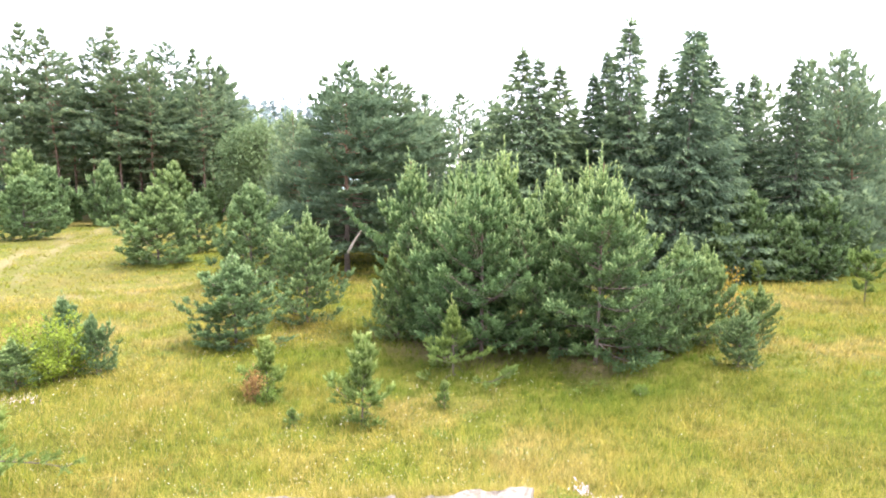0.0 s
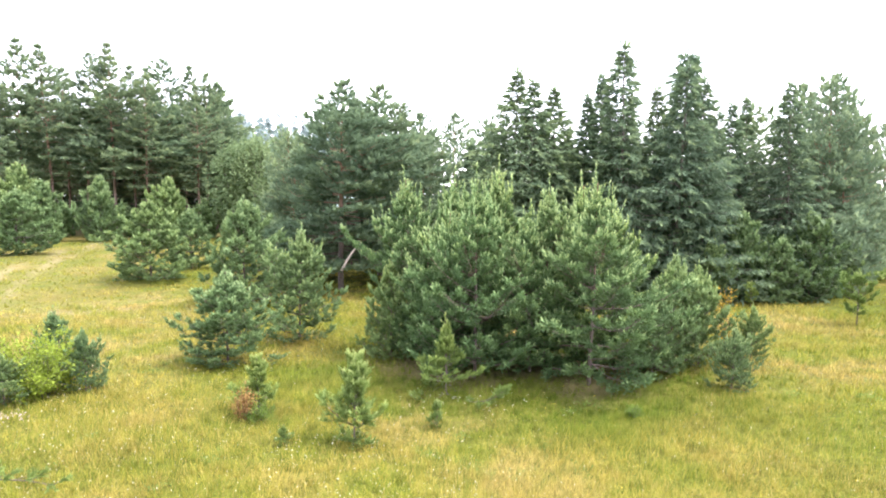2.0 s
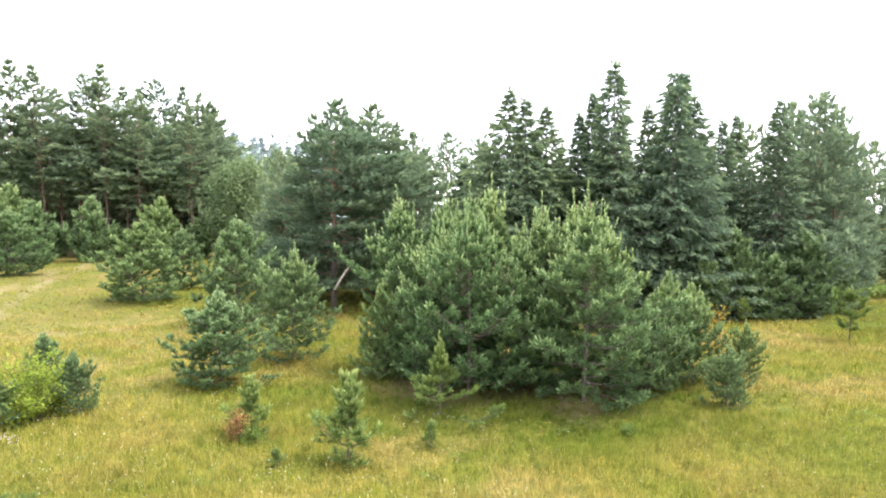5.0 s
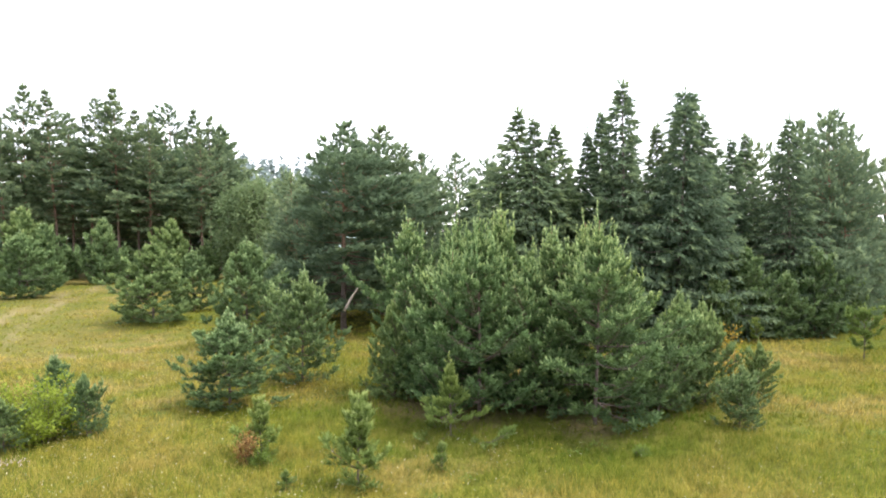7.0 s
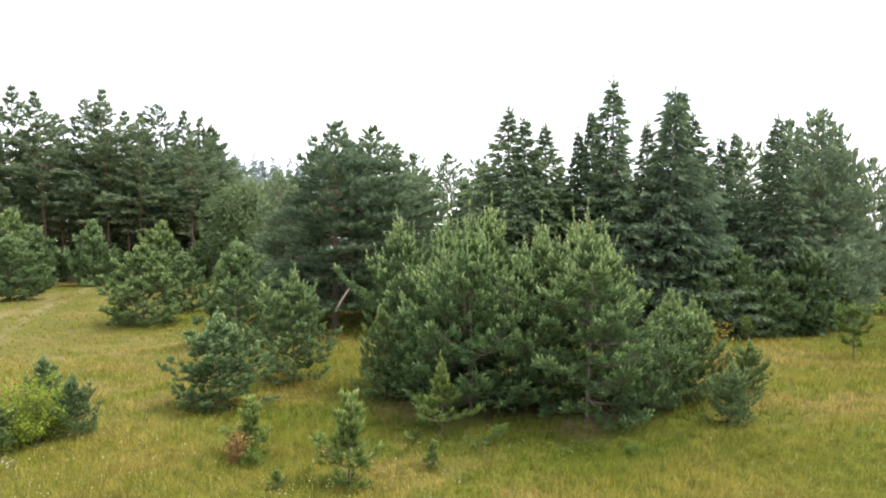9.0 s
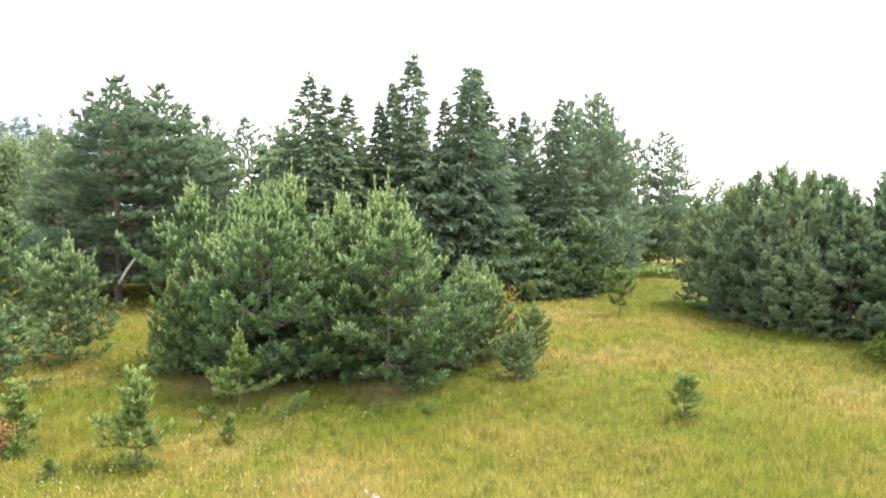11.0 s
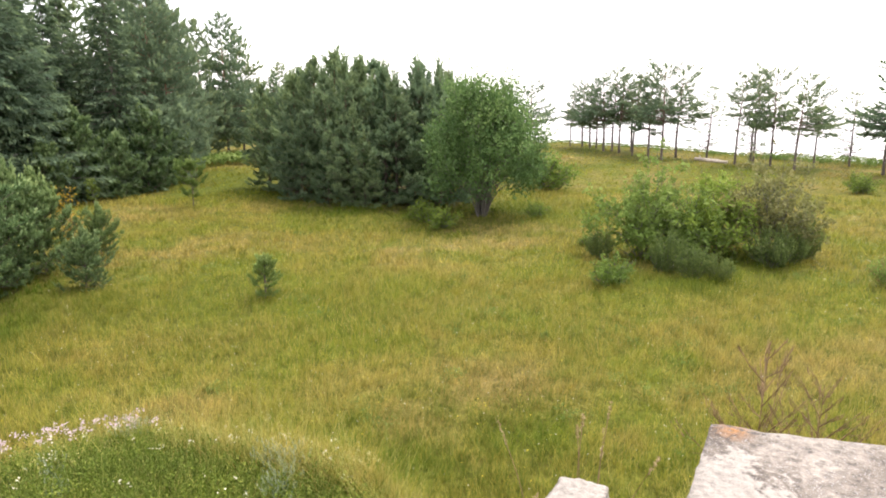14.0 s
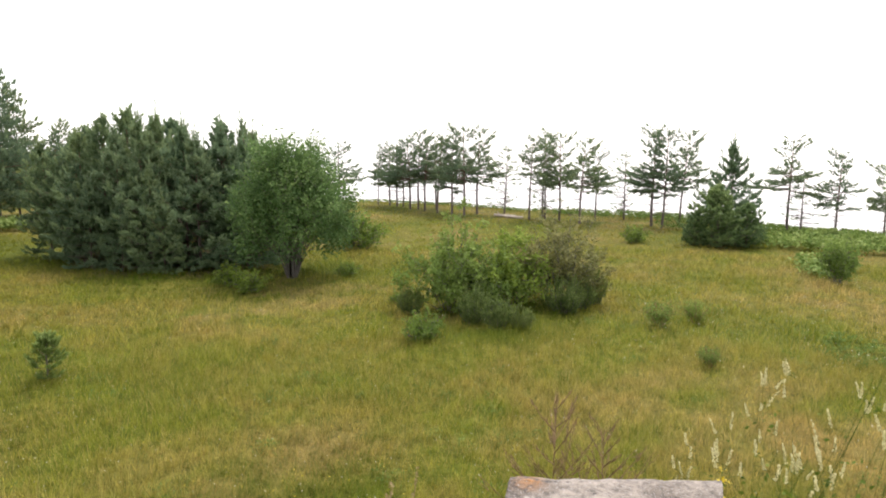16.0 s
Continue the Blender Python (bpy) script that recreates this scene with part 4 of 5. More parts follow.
for x, y, h in WOOD:
    plant("pine_tree", random.choice(mid_pines), x, y, h * (1.09 if 20 < x < 35 and y > 36 else 1.0), "dark pine standing among the spruces", "pine tree", "old pines of the wood", wide=0.72)
for x, y, h in [(15.1, 34.2, 4.7), (18.5, 34.2, 4.7), (16.6, 33.2, 3.3), (13.2, 33.3, 3.3), (16.9, 34.8, 3.8), (20.5, 36.0, 3.7)]:
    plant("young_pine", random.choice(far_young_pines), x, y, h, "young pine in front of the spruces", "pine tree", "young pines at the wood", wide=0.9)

LEFT_WOOD = [(-51.6, 81.0, 19.0), (-46.3, 74.9, 18.6), (-46.5, 79.4, 22.5), (-42.5, 78.2, 21.6), (-43.9, 84.3, 20.1), (-40.0, 80.6, 21.1), (-36.4, 80.1, 22.3), (-36.1, 84.6, 20.5), (-32.7, 79.6, 18.6), (-31.2, 83.4, 20.9), (-31.6, 88.6, 21.1), (-28.0, 82.4, 17.7), (-28.2, 86.5, 19.7), (-28.7, 91.6, 18.0), (-28.3, 93.8, 14.9)]
for x, y, h in LEFT_WOOD:
    plant("tall_pine_tree", random.choice(tall_pines), x, y, h, "tall pine with bare reddish trunk in the wood", "pine tree", "tall pines of the wood")
# inner rows added as dark backing, mostly hidden behind the front pines
for i in range(18):
    x = -58 + 30 * (i % 9) / 8 + random.uniform(-1.2, 1.2)
    y = 90 + 6 * (i // 9) + random.uniform(-2, 2) - 0.1 * (x + 40)
    plant("tall_pine_tree", random.choice(deep_pines), x, y, random.uniform(16.5, 19.5), "tall pine added as backing deep in the wood", "pine tree", "tall pines of the wood")

# spruces added to block the sky behind the trunks, mostly unseen
for i in range(16):
    x = -66 + 46 * (i % 8) / 7 + random.uniform(-1, 1)
    y = 99 + 5 * (i // 8) + random.uniform(-1.5, 1.5) - 0.1 * (x + 40)
    plant("spruce_tree", random.choice(far_spruces), x, y, random.uniform(11.5, 14.5), "spruce added as dark backing inside the pine wood", "spruce tree", "spruces inside the wood", wide=1.3)

RIGHT = [(22.5, 29.4, 5.3), (22.7, 27.9, 5.5), (22.3, 25.6, 6.3), (24.4, 26.5, 6.4), (22.1, 23.1, 6.6), (24.0, 24.1, 6.2), (23.8, 22.4, 6.4), (22.8, 20.8, 5.9), (25.9, 20.2, 6.0), (24.7, 19.6, 6.3), (24.6, 21.0, 6.3), (23.9, 19.2, 5.6), (25.6, 21.9, 6.2), (27.4, 20.7, 5.2), (21.0, 25.1, 4.0), (20.9, 23.2, 3.3), (21.2, 21.2, 3.4), (23.3, 28.6, 5.6), (22.0, 24.4, 6.1), (23.1, 23.3, 6.7), (22.9, 21.6, 6.3), (23.5, 25.6, 6.7), (21.4, 22.1, 4.6)]
for x, y, h in RIGHT:
    plant("pine_tree", random.choice(front_edge_pines if math.hypot(x, y) < 33.2 else edge_pines), x, y, h * 1.05, "dark bushy pine in a dense group", "pine tree", "pines beside the broadleaf tree", wide=random.uniform(0.8, 1.0))

RIDGE = [(51.7, 26.8, 4.8), (50.8, 25.1, 4.8), (49.6, 23.2, 6.0), (50.2, 21.9, 5.6), (47.9, 20.8, 5.8), (47.6, 19.5, 5.2), (46.5, 18.1, 6.5), (48.3, 17.8, 6.1), (48.4, 15.7, 5.1), (46.3, 13.2, 5.7), (47.4, 12.4, 5.4), (47.1, 11.3, 6.1), (45.7, 9.6, 5.4), (47.4, 8.9, 4.8), (49.4, 7.3, 4.7), (46.3, 5.1, 6.1), (46.0, 4.4, 6.3), (49.0, 3.6, 5.9), (45.5, -2.7, 5.6), (45.2, -3.4, 3.8), (45.3, -5.2, 4.7), (45.3, -7.6, 4.2), (45.0, -10.5, 4.6), (39.2, 24.0, 5.2), (51.9, 28.0, 4.6), (50.9, 25.7, 5.0), (49.6, 23.9, 5.6), (49.1, 22.4, 5.5), (48.1, 19.7, 5.8), (48.3, 12.8, 5.7)]
for i, (x, y, h) in enumerate(RIDGE):
    plant("ridge_pine_tree", bare_pines[i % 2] if i in (8, 10, 14, 19) else ridge_pines[i % 5], x, y, h, "thin wind-shaped pine on the crest", "pine tree", "pines along the crest", turn=random.uniform(-110, -20), wide=random.uniform(0.8, 1.1))
for x, y, h, wd in [(41.5, 0.3, 5.8, 1.0), (38.3, 0.9, 3.4, 1.15), (38.8, -0.5, 2.5, 1.2), (38.3, 1.9, 2.0, 1.2)]:
    plant("young_pine", front_edge_pines[1] if h > 5 else far_young_pines[h > 3], x, y, h, "broad full pine standing below the crest", "pine tree", "pines along the crest", wide=wd)

oak = broadleaf("broadleaf_tree", 3, 5.1, 2.6, 7, 34000, 0.105, "green_leaves", low=0.19, lobes=64, sprigs=320, reach=0.45)
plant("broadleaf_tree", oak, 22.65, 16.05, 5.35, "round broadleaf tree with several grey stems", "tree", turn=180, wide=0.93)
far_leaf = broadleaf("far_broadleaf", 4, 10.0, 3.0, 4, 7000, 0.3, "grey_leaves", low=0.1, lobes=36)
for x, y, h in [(-21.9, 76.9, 10.2), (-18.9, 75.6, 10.6), (-15.2, 70.2, 10.0), (-24.0, 86.3, 10.3)]:
    plant("broadleaf_tree", far_leaf, x, y, h, "pale green broadleaf tree behind the pines", "tree", "broadleaf trees at the wood")

hawthorn = thorn_bush("hawthorn", 6, 2.5, 1.7, 28, 10, 22, 0.105, "hawthorn_leaves", flat=1.25, loose=0.85, gaps=0.2, wild=5)
leafy_hawthorn = thorn_bush("leafy_hawthorn", 16, 2.2, 1.5, 24, 10, 22, 0.105, "pale_hawthorn_leaves", flat=1.2, loose=0.85, gaps=0.2, wild=2)
open_hawthorn = thorn_bush("open_hawthorn", 7, 2.7, 1.7, 28, 13, 20, 0.095, "dry_hawthorn_leaves", flat=1.15, loose=0.85, gaps=0.25, stalk=0.018)
juniper = juniper_bush("juniper", 8, 1.1, 0.85, 34)
low_bush = thorn_bush("low_bush", 9, 0.7, 0.62, 20, 9, 13, 0.055, "pale_hawthorn_leaves", flat=1.3, loose=1.0)
shrub = thorn_bush("shrub", 14, 0.95, 0.75, 18, 9, 12, 0.058, "hawthorn_leaves", bark="dry_stem", flat=1.0, gaps=0.3)
oak_bush = thorn_bush("oak_bush", 15, 1.6, 0.95, 22, 9, 16, 0.085, "hawthorn_leaves", flat=1.0)
gold_bush = thorn_bush("gold_bush", 11, 1.6, 1.1, 24, 12, 20, 0.075, "yellow_leaves", flat=1.3, wild=3)
rust_bush = thorn_bush("rust_bush", 12, 2.4, 0.55, 7, 7, 9, 0.07, "autumn_leaves", flat=0.5)
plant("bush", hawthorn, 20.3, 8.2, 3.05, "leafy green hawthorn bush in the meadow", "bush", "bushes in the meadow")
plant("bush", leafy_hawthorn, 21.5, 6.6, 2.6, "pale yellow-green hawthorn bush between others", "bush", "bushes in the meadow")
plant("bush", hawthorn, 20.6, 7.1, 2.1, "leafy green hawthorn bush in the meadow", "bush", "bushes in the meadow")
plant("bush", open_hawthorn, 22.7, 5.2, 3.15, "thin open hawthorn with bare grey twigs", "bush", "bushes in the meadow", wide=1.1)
for x, y, h, wd in [(18.7, 6.9, 1.25, 0.6), (18.6, 6.1, 0.95, 0.72), (21.3, 4.8, 1.15, 0.85), (18.9, 5.5, 0.75, 0.8), (19.3, 9.2, 0.85, 0.8), (22.2, 4.5, 1.0, 0.75), (23.2, 4.2, 1.4, 0.4)]:
    plant("juniper_bush", juniper, x, y, h, "feathery grey-green juniper beside the hawthorns", "bush", "bushes in the meadow", wide=wd)
for x, y, h in [(16.7, 7.6, 0.85), (20.3, 10.2, 0.46), (20.8, 17.6, 0.9), (20.2, 16.2, 0.9), (23.9, 14.3, 0.65), (30.2, 17.5, 1.9), (37.7, 5.0, 1.0), (4.8, 16.5, 0.32), (12.3, 7.0, 0.2), (-4.2, 16.1, 0.5)]:
    plant("low_bush", low_bush, x, y, h, "low green bush in the meadow grass", "bush", "low bushes", wide=1.0)
plant("bush", gold_bush, -10.3, 18.0, 1.7, "yellow-green leafy bush between young pines", "bush")
plant("bush", oak_bush, 29.9, -3.7, 2.0, "dark green rounded bush near the crest", "bush", wide=0.85)
for x, y, h in [(20.6, 1.8, 0.85), (21.9, 0.9, 0.75), (17.4, 0.3, 0.55)]:
    plant("shrub", shrub, x, y, h, "sparse brownish shrub in the dry grass", "shrub", "sparse shrubs")
rust_tuft = thorn_bush("rust_tuft", 13, 0.7, 0.32, 10, 6, 10, 0.045, "dead_needles", bark="dry_stem", flat=0.8)
plant("dead_shrub", rust_tuft, -4.5, 15.95, 0.85, "small rust-brown dead shrub beside a sapling", "shrub")
plant("bush", rust_bush, 9.0, 21.4, 2.55, "small bush with orange leaves among pines", "bush")

for x, y, h in [(22.3, 27.0, 6.0), (23.7, 27.6, 6.2), (21.6, 26.2, 4.6), (25.2, 24.4, 6.7)]:
    plant("pine_tree", random.choice(edge_pines), x, y, h, "dark bushy pine in a dense group", "pine tree", "pines beside the broadleaf tree", wide=0.9)

# pale broken limb of the old pine
sv, st = tube_arrays([([(0, 0, 0), (0.3, 0, 0.55), (0.75, 0.1, 1.2), (1.0, 0.1, 1.4)], 0.075, 0.035)], 7)
snag = tagged(new("broken_limb", tri_mesh("broken_limb", sv, st, "dead_wood")), "pale broken limb hanging under the old pine", "branch")
snag.matrix_world = pose(-4.75, 34.6, 1.4)


# ---------- grass ----------
def grass_arrays(rng, n, r0, r1, a0, a1, blades, height, width, power, dry, vary=0.14):
    r = r0 + (r1 - r0) * rng.random(n) ** power
    a = np.radians(rng.uniform(a0, a1, n))
    x, y = r * np.sin(a), r * np.cos(a)
    ok = (rng.random(n) > (worn(x, y) - 0.3) * 1.8) & (rng.random(n) > litter_shade(x, y) * 0.75)
    return blades_at(rng, x[ok], y[ok], blades, height, width, dry, vary)


def lush_and_shade(x, y):
    """Greener grass grows round the pine clump and the pine group, between the hawthorns and at the foot of the mound;
    round the clump its darkening also paints the pines' shade.
    """
    # wide enough to paint the clump's contact shade as well as greener grass
    round_clump = np.clip(1.15 - np.hypot((x - 2.8) / 7.3, (y - 19.6) / 5.2), 0, 0.6) / 0.6
    mound_foot = np.clip(1.3 - np.hypot((x - 8.2) / 2.6, (y - 5.9) / 1.7), 0, 0.6)
    by_hawthorns = np.clip(1.3 - np.hypot((x - 19.6) / 2.6, (y - 6.2) / 2.4), 0, 0.5)
    by_group = np.clip(1.35 - np.hypot((x - 22) / 3.6, (y - 20.5) / 7), 0, 0.5)
    return np.maximum.reduce([round_clump, mound_foot, by_hawthorns, by_group])


def blades_at(rng, x, y, blades, height, width, dry=0.16, vary=0.14):
    n = len(x)
    tall = 0.75 + 0.5 * np.clip(0.5 + 0.5 * np.sin(x * 0.9 + 1.7 * np.sin(y * 0.5)) * np.sin(y * 1.1 + x * 0.3), 0, 1)
    bx = np.repeat(x, blades) + rng.normal(0, 0.05, n * blades)
    by = np.repeat(y, blades) + rng.normal(0, 0.05, n * blades)
    bz = ground(bx, by) - 0.02
    k = n * blades
    h = height * np.repeat(tall, blades) * rng.uniform(0.5, 1.25, k)
    seed_ = rng.random(k) < dry
    h = np.where(seed_, h * 1.35, h)
    th = rng.uniform(0, 6.283, k)
    ln = h * rng.uniform(0.2, 1.1, k)
    w = width * rng.uniform(0.6, 1.3, k) * np.where(seed_, 0.6, 1.0)
    ph = th + rng.uniform(0.8, 2.3, k)
    base = np.column_stack([bx, by, bz])
    sd = np.column_stack([np.cos(ph), np.sin(ph), np.zeros(k)]) * (w / 2)[:, None]
    tip = base + np.column_stack([np.cos(th) * ln + 0.06 * h, np.sin(th) * ln, h])
    V = np.stack([base - sd, base + sd, tip], 1).reshape(-1, 3)
    tint = np.where(seed_, rng.uniform(0.82, 1.0, k), np.clip(rng.normal(0.42, vary, k), 0, 0.8))
    tint = np.clip(tint - 0.62 * lush_and_shade(bx, by), 0, 1)
    return V, np.arange(len(V)).reshape(-1, 3), np.repeat(tint, 3)


def stuff(name, arrays, mat, label, category):
    V, T, t, n0 = [], [], [], 0
    for v, tr, ti in arrays:
        V.append(v)
        T.append(tr + n0)
        t.append(ti)
        n0 += len(v)
    ob = new(name, tri_mesh(name, np.concatenate(V), np.concatenate(T), mat, np.concatenate(t)))
    return tagged(ob, label, category, kind="stuff")


rng = np.random.default_rng(6)
P, D, S = [], [], []
for i in range(150):
    a, d = radians(rng.uniform(-25, -7)), rng.uniform(205, 246)
    foot = np.array([d * math.sin(a), d * math.cos(a), -3 + 23.0 * ((d - 200) / 45) ** 0.8])
    tall = rng.uniform(9, 13.5)
    f = rng.random(80) ** 0.7
    turn = rng.uniform(0, 6.28, 80)
    out = np.column_stack([np.cos(turn), np.sin(turn), np.full(80, -0.25)])
    P.append(foot + UP * (tall * (1 - f * 0.95))[:, None])
    D.append(out)
    S.append(f * 0.85 + 0.25)
P, D, S = np.concatenate(P), np.concatenate(D), np.concatenate(S)
stuff("far_wood", [brush_arrays(rng, P, D, S, 4, 2.4, 1.3, 1.2, 0.5, np.full(len(P), 0.5))], "far_wood_painted_haze", "distant spruce wood, haze painted into its colour", "wood")

rng = np.random.default_rng(77)
stuff("meadow_grass", [
    grass_arrays(rng, 39000, 7.0, 20, -40, 104, 7, 0.22, 0.012, 0.8, 0.22, 0.24),
    grass_arrays(rng, 32000, 20, 36, -40, 104, 5, 0.22, 0.026, 0.85, 0.09, 0.2),
    grass_arrays(rng, 26000, 36, 80, -38, 102, 3, 0.15, 0.075, 0.9, 0.0, 0.05),
], "meadow_grass", "long dry meadow grass in green and straw", "grass")


def flower_arrays(rng, x, y, height, size, petals=6):
    """Small open flower heads on thin stalks; a head is a shallow cup of petals."""
    n = len(x)
    z = ground(x, y) + height * rng.uniform(0.7, 1.2, n)
    c = np.column_stack([x, y, z])
    nrm = unit(rng.normal(0, 0.45, (n, 3)) + [0, -0.2, 1])
    A = unit(np.cross(nrm, rng.normal(size=(n, 3))))
    Bv = np.cross(nrm, A)
    s = (size * rng.uniform(0.6, 1.3, n))[:, None, None]
    ang = np.arange(petals) * 2 * np.pi / petals
    rim = c[:, None] + s * (A[:, None] * np.cos(ang)[None, :, None] + Bv[:, None] * np.sin(ang)[None, :, None]) + nrm[:, None] * s * 0.25
    V = np.concatenate([c[:, None], rim], 1).reshape(-1, 3)
    i = np.arange(n)[:, None, None] * (petals + 1)
    j = np.arange(petals)
    T = (i + np.stack([np.zeros(petals, int), 1 + j, 1 + (j + 1) % petals], -1)[None]).reshape(-1, 3)
    return V, T, np.full(len(V), 0.5)


def scatter(rng, n, r0, r1, a0, a1, groups):
    r, a = rng.uniform(r0, r1, groups), np.radians(rng.uniform(a0, a1, groups))
    k = rng.integers(0, groups, n)
    return r[k] * np.sin(a[k]) + rng.normal(0, 0.8, n), r[k] * np.cos(a[k]) + rng.normal(0, 0.8, n)


stuff("white_wildflowers", [
    flower_arrays(rng, *scatter(rng, 1500, 9, 17, -36, 6, 110), 0.36, 0.0105),
    flower_arrays(rng, *scatter(rng, 700, 8.6, 11, -16, 3, 36), 0.36, 0.0095),
    flower_arrays(rng, *scatter(rng, 800, 17, 36, -36, -8, 90), 0.36, 0.013),
    flower_arrays(rng, *scatter(rng, 1700, 8.5, 24, 0, 100, 260), 0.36, 0.009),
    flower_arrays(rng, *scatter(rng, 420, 16, 30, 82, 102, 26), 0.36, 0.013),
], "white_petals", "scattered small white wildflowers in the meadow", "flowers")
stuff("yellow_wildflowers", [flower_arrays(rng, *scatter(rng, 700, 8, 20, -30, 100, 120), 0.32, 0.01)], "yellow_petals", "scattered tiny yellow wildflowers in the meadow", "flowers")

def fern_arrays(rng, x, y, height, leaf, fronds, pale=1.0):
    n = len(x)
    k = n * fronds
    a = rng.uniform(0, 6.283, k)
    out = rng.random(k) * height * 0.8
    px, py = np.repeat(x, fronds) + np.cos(a) * out, np.repeat(y, fronds) + np.sin(a) * out
    pz = ground(px, py) + height * rng.uniform(0.35, 1.0, k) * (1 - 0.4 * out / height)
    return leaf_arrays(rng, np.column_stack([px, py, pz]), leaf, rng.uniform(0.3, 1.0, k) * pale, 0.9)


def spread_out(rng, n, cx, cy, rx, ry):
    a, q = rng.uniform(0, 6.283, n), np.sqrt(rng.random(n))
    return cx + rx * q * np.cos(a), cy + ry * q * np.sin(a)


stuff("bracken", [
    fern_arrays(rng, *spread_out(rng, 150, 27.5, 41.5, 3.2, 2.2), 0.7, 0.22, 16),
    fern_arrays(rng, *spread_out(rng, 260, 41.0, -4.5, 3.0, 5.5), 0.6, 0.22, 14),
    fern_arrays(rng, *spread_out(rng, 60, 33.5, -3.6, 2.5, 1.0), 0.5, 0.2, 14),
    fern_arrays(rng, *spread_out(rng, 40, 20.3, -3.1, 1.3, 0.8), 0.26, 0.06, 30, 0.55),
], "hawthorn_leaves", "low bracken fern patches in light green", "fern")


def crest_at(az):
    return np.interp(az, [40, 50, 57, 60, 72, 86, 94, 99, 110], [400, 110, 68, 63, 56, 51, 47, 46.5, 50])


def along_crest(rng, n, a0, a1, back):
    a = rng.uniform(a0, a1, n)
    r = crest_at(a) + rng.uniform(-back, 1.0, n)
    return r * np.sin(np.radians(a)), r * np.cos(np.radians(a))


stuff("crest_scrub", [
    fern_arrays(rng, *along_crest(rng, 420, 60, 78, 1.5), 0.24, 0.1, 14, 0.5),
    fern_arrays(rng, *along_crest(rng, 800, 75, 100, 2.5), 0.36, 0.11, 14, 0.5),
    fern_arrays(rng, *along_crest(rng, 420, 84, 100, 6.0), 0.4, 0.12, 14, 0.6),
], "hawthorn_leaves", "low green scrub and nettles along the crest", "scrub")

x, y = scatter(rng, 110, 10, 26, -30, 98, 110)
k = rng.integers(6, 16, len(x))
x, y = np.repeat(x, k) + rng.normal(0, 0.16, k.sum()), np.repeat(y, k) + rng.normal(0, 0.16, k.sum())
stuff("meadow_herbs", [fern_arrays(rng, x, y, 0.2, 0.035, 9, 0.7)], "hawthorn_leaves", "dark green leafy herbs scattered in the meadow", "herbs")

# ---------- the overgrown mound edge near the camera ----------
rng = np.random.default_rng(91)


def on_mound(rng, n, a0, a1, back):
    a = rng.uniform(a0, a1, n)
    edge = np.interp(a, [-28, -20, 8, 13, 20, 27, 33, 38, 46, 55, 64, 75, 90, 110], [4.9, 5.3, 5.3, 4.7, 4.6, 4.5, 4.1, 3.7, 3.2, 2.2, 2.0, 2.6, 3.1, 3.1])
    r = edge + 0.25 - back * rng.random(n) ** 1.3
    return r * np.sin(np.radians(a)), r * np.cos(np.radians(a))


stuff("mound_grass", [
    blades_at(rng, *on_mound(rng, 5500, 10, 50, 1.9), 6, 0.125, 0.006, 0.06, 0.24),
    blades_at(rng, *on_mound(rng, 330, 23, 36, 1.6), 7, 0.18, 0.005, 0.06, 0.15),
    blades_at(rng, *on_mound(rng, 120, 18, 50, 0.6), 4, 0.36, 0.005, 0.9),
    blades_at(rng, *on_mound(rng, 3000, 70, 112, 1.4), 6, 0.26, 0.007, 0.35),
    blades_at(rng, *on_mound(rng, 1200, 50, 70, 0.5), 5, 0.2, 0.007, 0.2),
], "lush_grass", "fresh green grass on the mound edge", "grass")


stuff("dry_mound_grass", [
    blades_at(rng, *on_mound(rng, 2600, -30, 11, 0.9), 5, 0.11, 0.006, 0.3, 0.2),
    blades_at(rng, *on_mound(rng, 1500, 29, 52, 0.35), 5, 0.17, 0.005, 0.35, 0.2),
], "meadow_grass", "dry straw-coloured grass on the mound edge", "grass")


def blossom_arrays(rng, x, y, height, heads, spread, size):
    X, Y = np.repeat(x, heads) + rng.normal(0, spread, len(x) * heads), np.repeat(y, heads) + rng.normal(0, spread, len(x) * heads)
    v, t, ti = flower_arrays(rng, X, Y, 0.0, size, 5)
    hh = np.repeat(np.repeat(height * rng.uniform(0.75, 1.2, len(x)), heads) + rng.normal(0, spread * 0.8, len(X)), 6)
    v[:, 2] += hh
    return v, t, ti


X, Y = on_mound(rng, 1000, 9, 47, 1.9)
stuff("mound_herbs", [fern_arrays(rng, X, Y, 0.17, 0.014, 26, 0.8)], "herb_leaves", "leafy green herbs covering the mound edge", "herbs")


def wormwood_arrays(rng, x, y, height, sprays):
    """Soft upright plumes of narrow silvery leaves."""
    n = len(x)
    px, py = np.repeat(x, sprays) + rng.normal(0, 0.045, n * sprays), np.repeat(y, sprays) + rng.normal(0, 0.045, n * sprays)
    f = rng.random(n * sprays)
    d = np.column_stack([rng.normal(0, 0.28, n * sprays), rng.normal(0, 0.28, n * sprays), np.ones(n * sprays)])
    p = np.column_stack([px, py, ground(px, py)]) + d * (height * f)[:, None]
    return brush_arrays(rng, p, d, rng.uniform(0.7, 1.2, len(p)), 7, 0.05, 0.02, 0.005, 0.7, 0.4 + 0.6 * f)


stuff("wormwood", [
    wormwood_arrays(rng, *on_mound(rng, 6, 36.5, 40, 0.7), 0.15, 60),
    wormwood_arrays(rng, *on_mound(rng, 3, 25.5, 27, 0.2), 0.18, 40),
    wormwood_arrays(rng, *on_mound(rng, 2, 20, 22, 0.9), 0.12, 30),
], "silver_leaves", "soft silver-green wormwood tufts on the mound", "herbs")
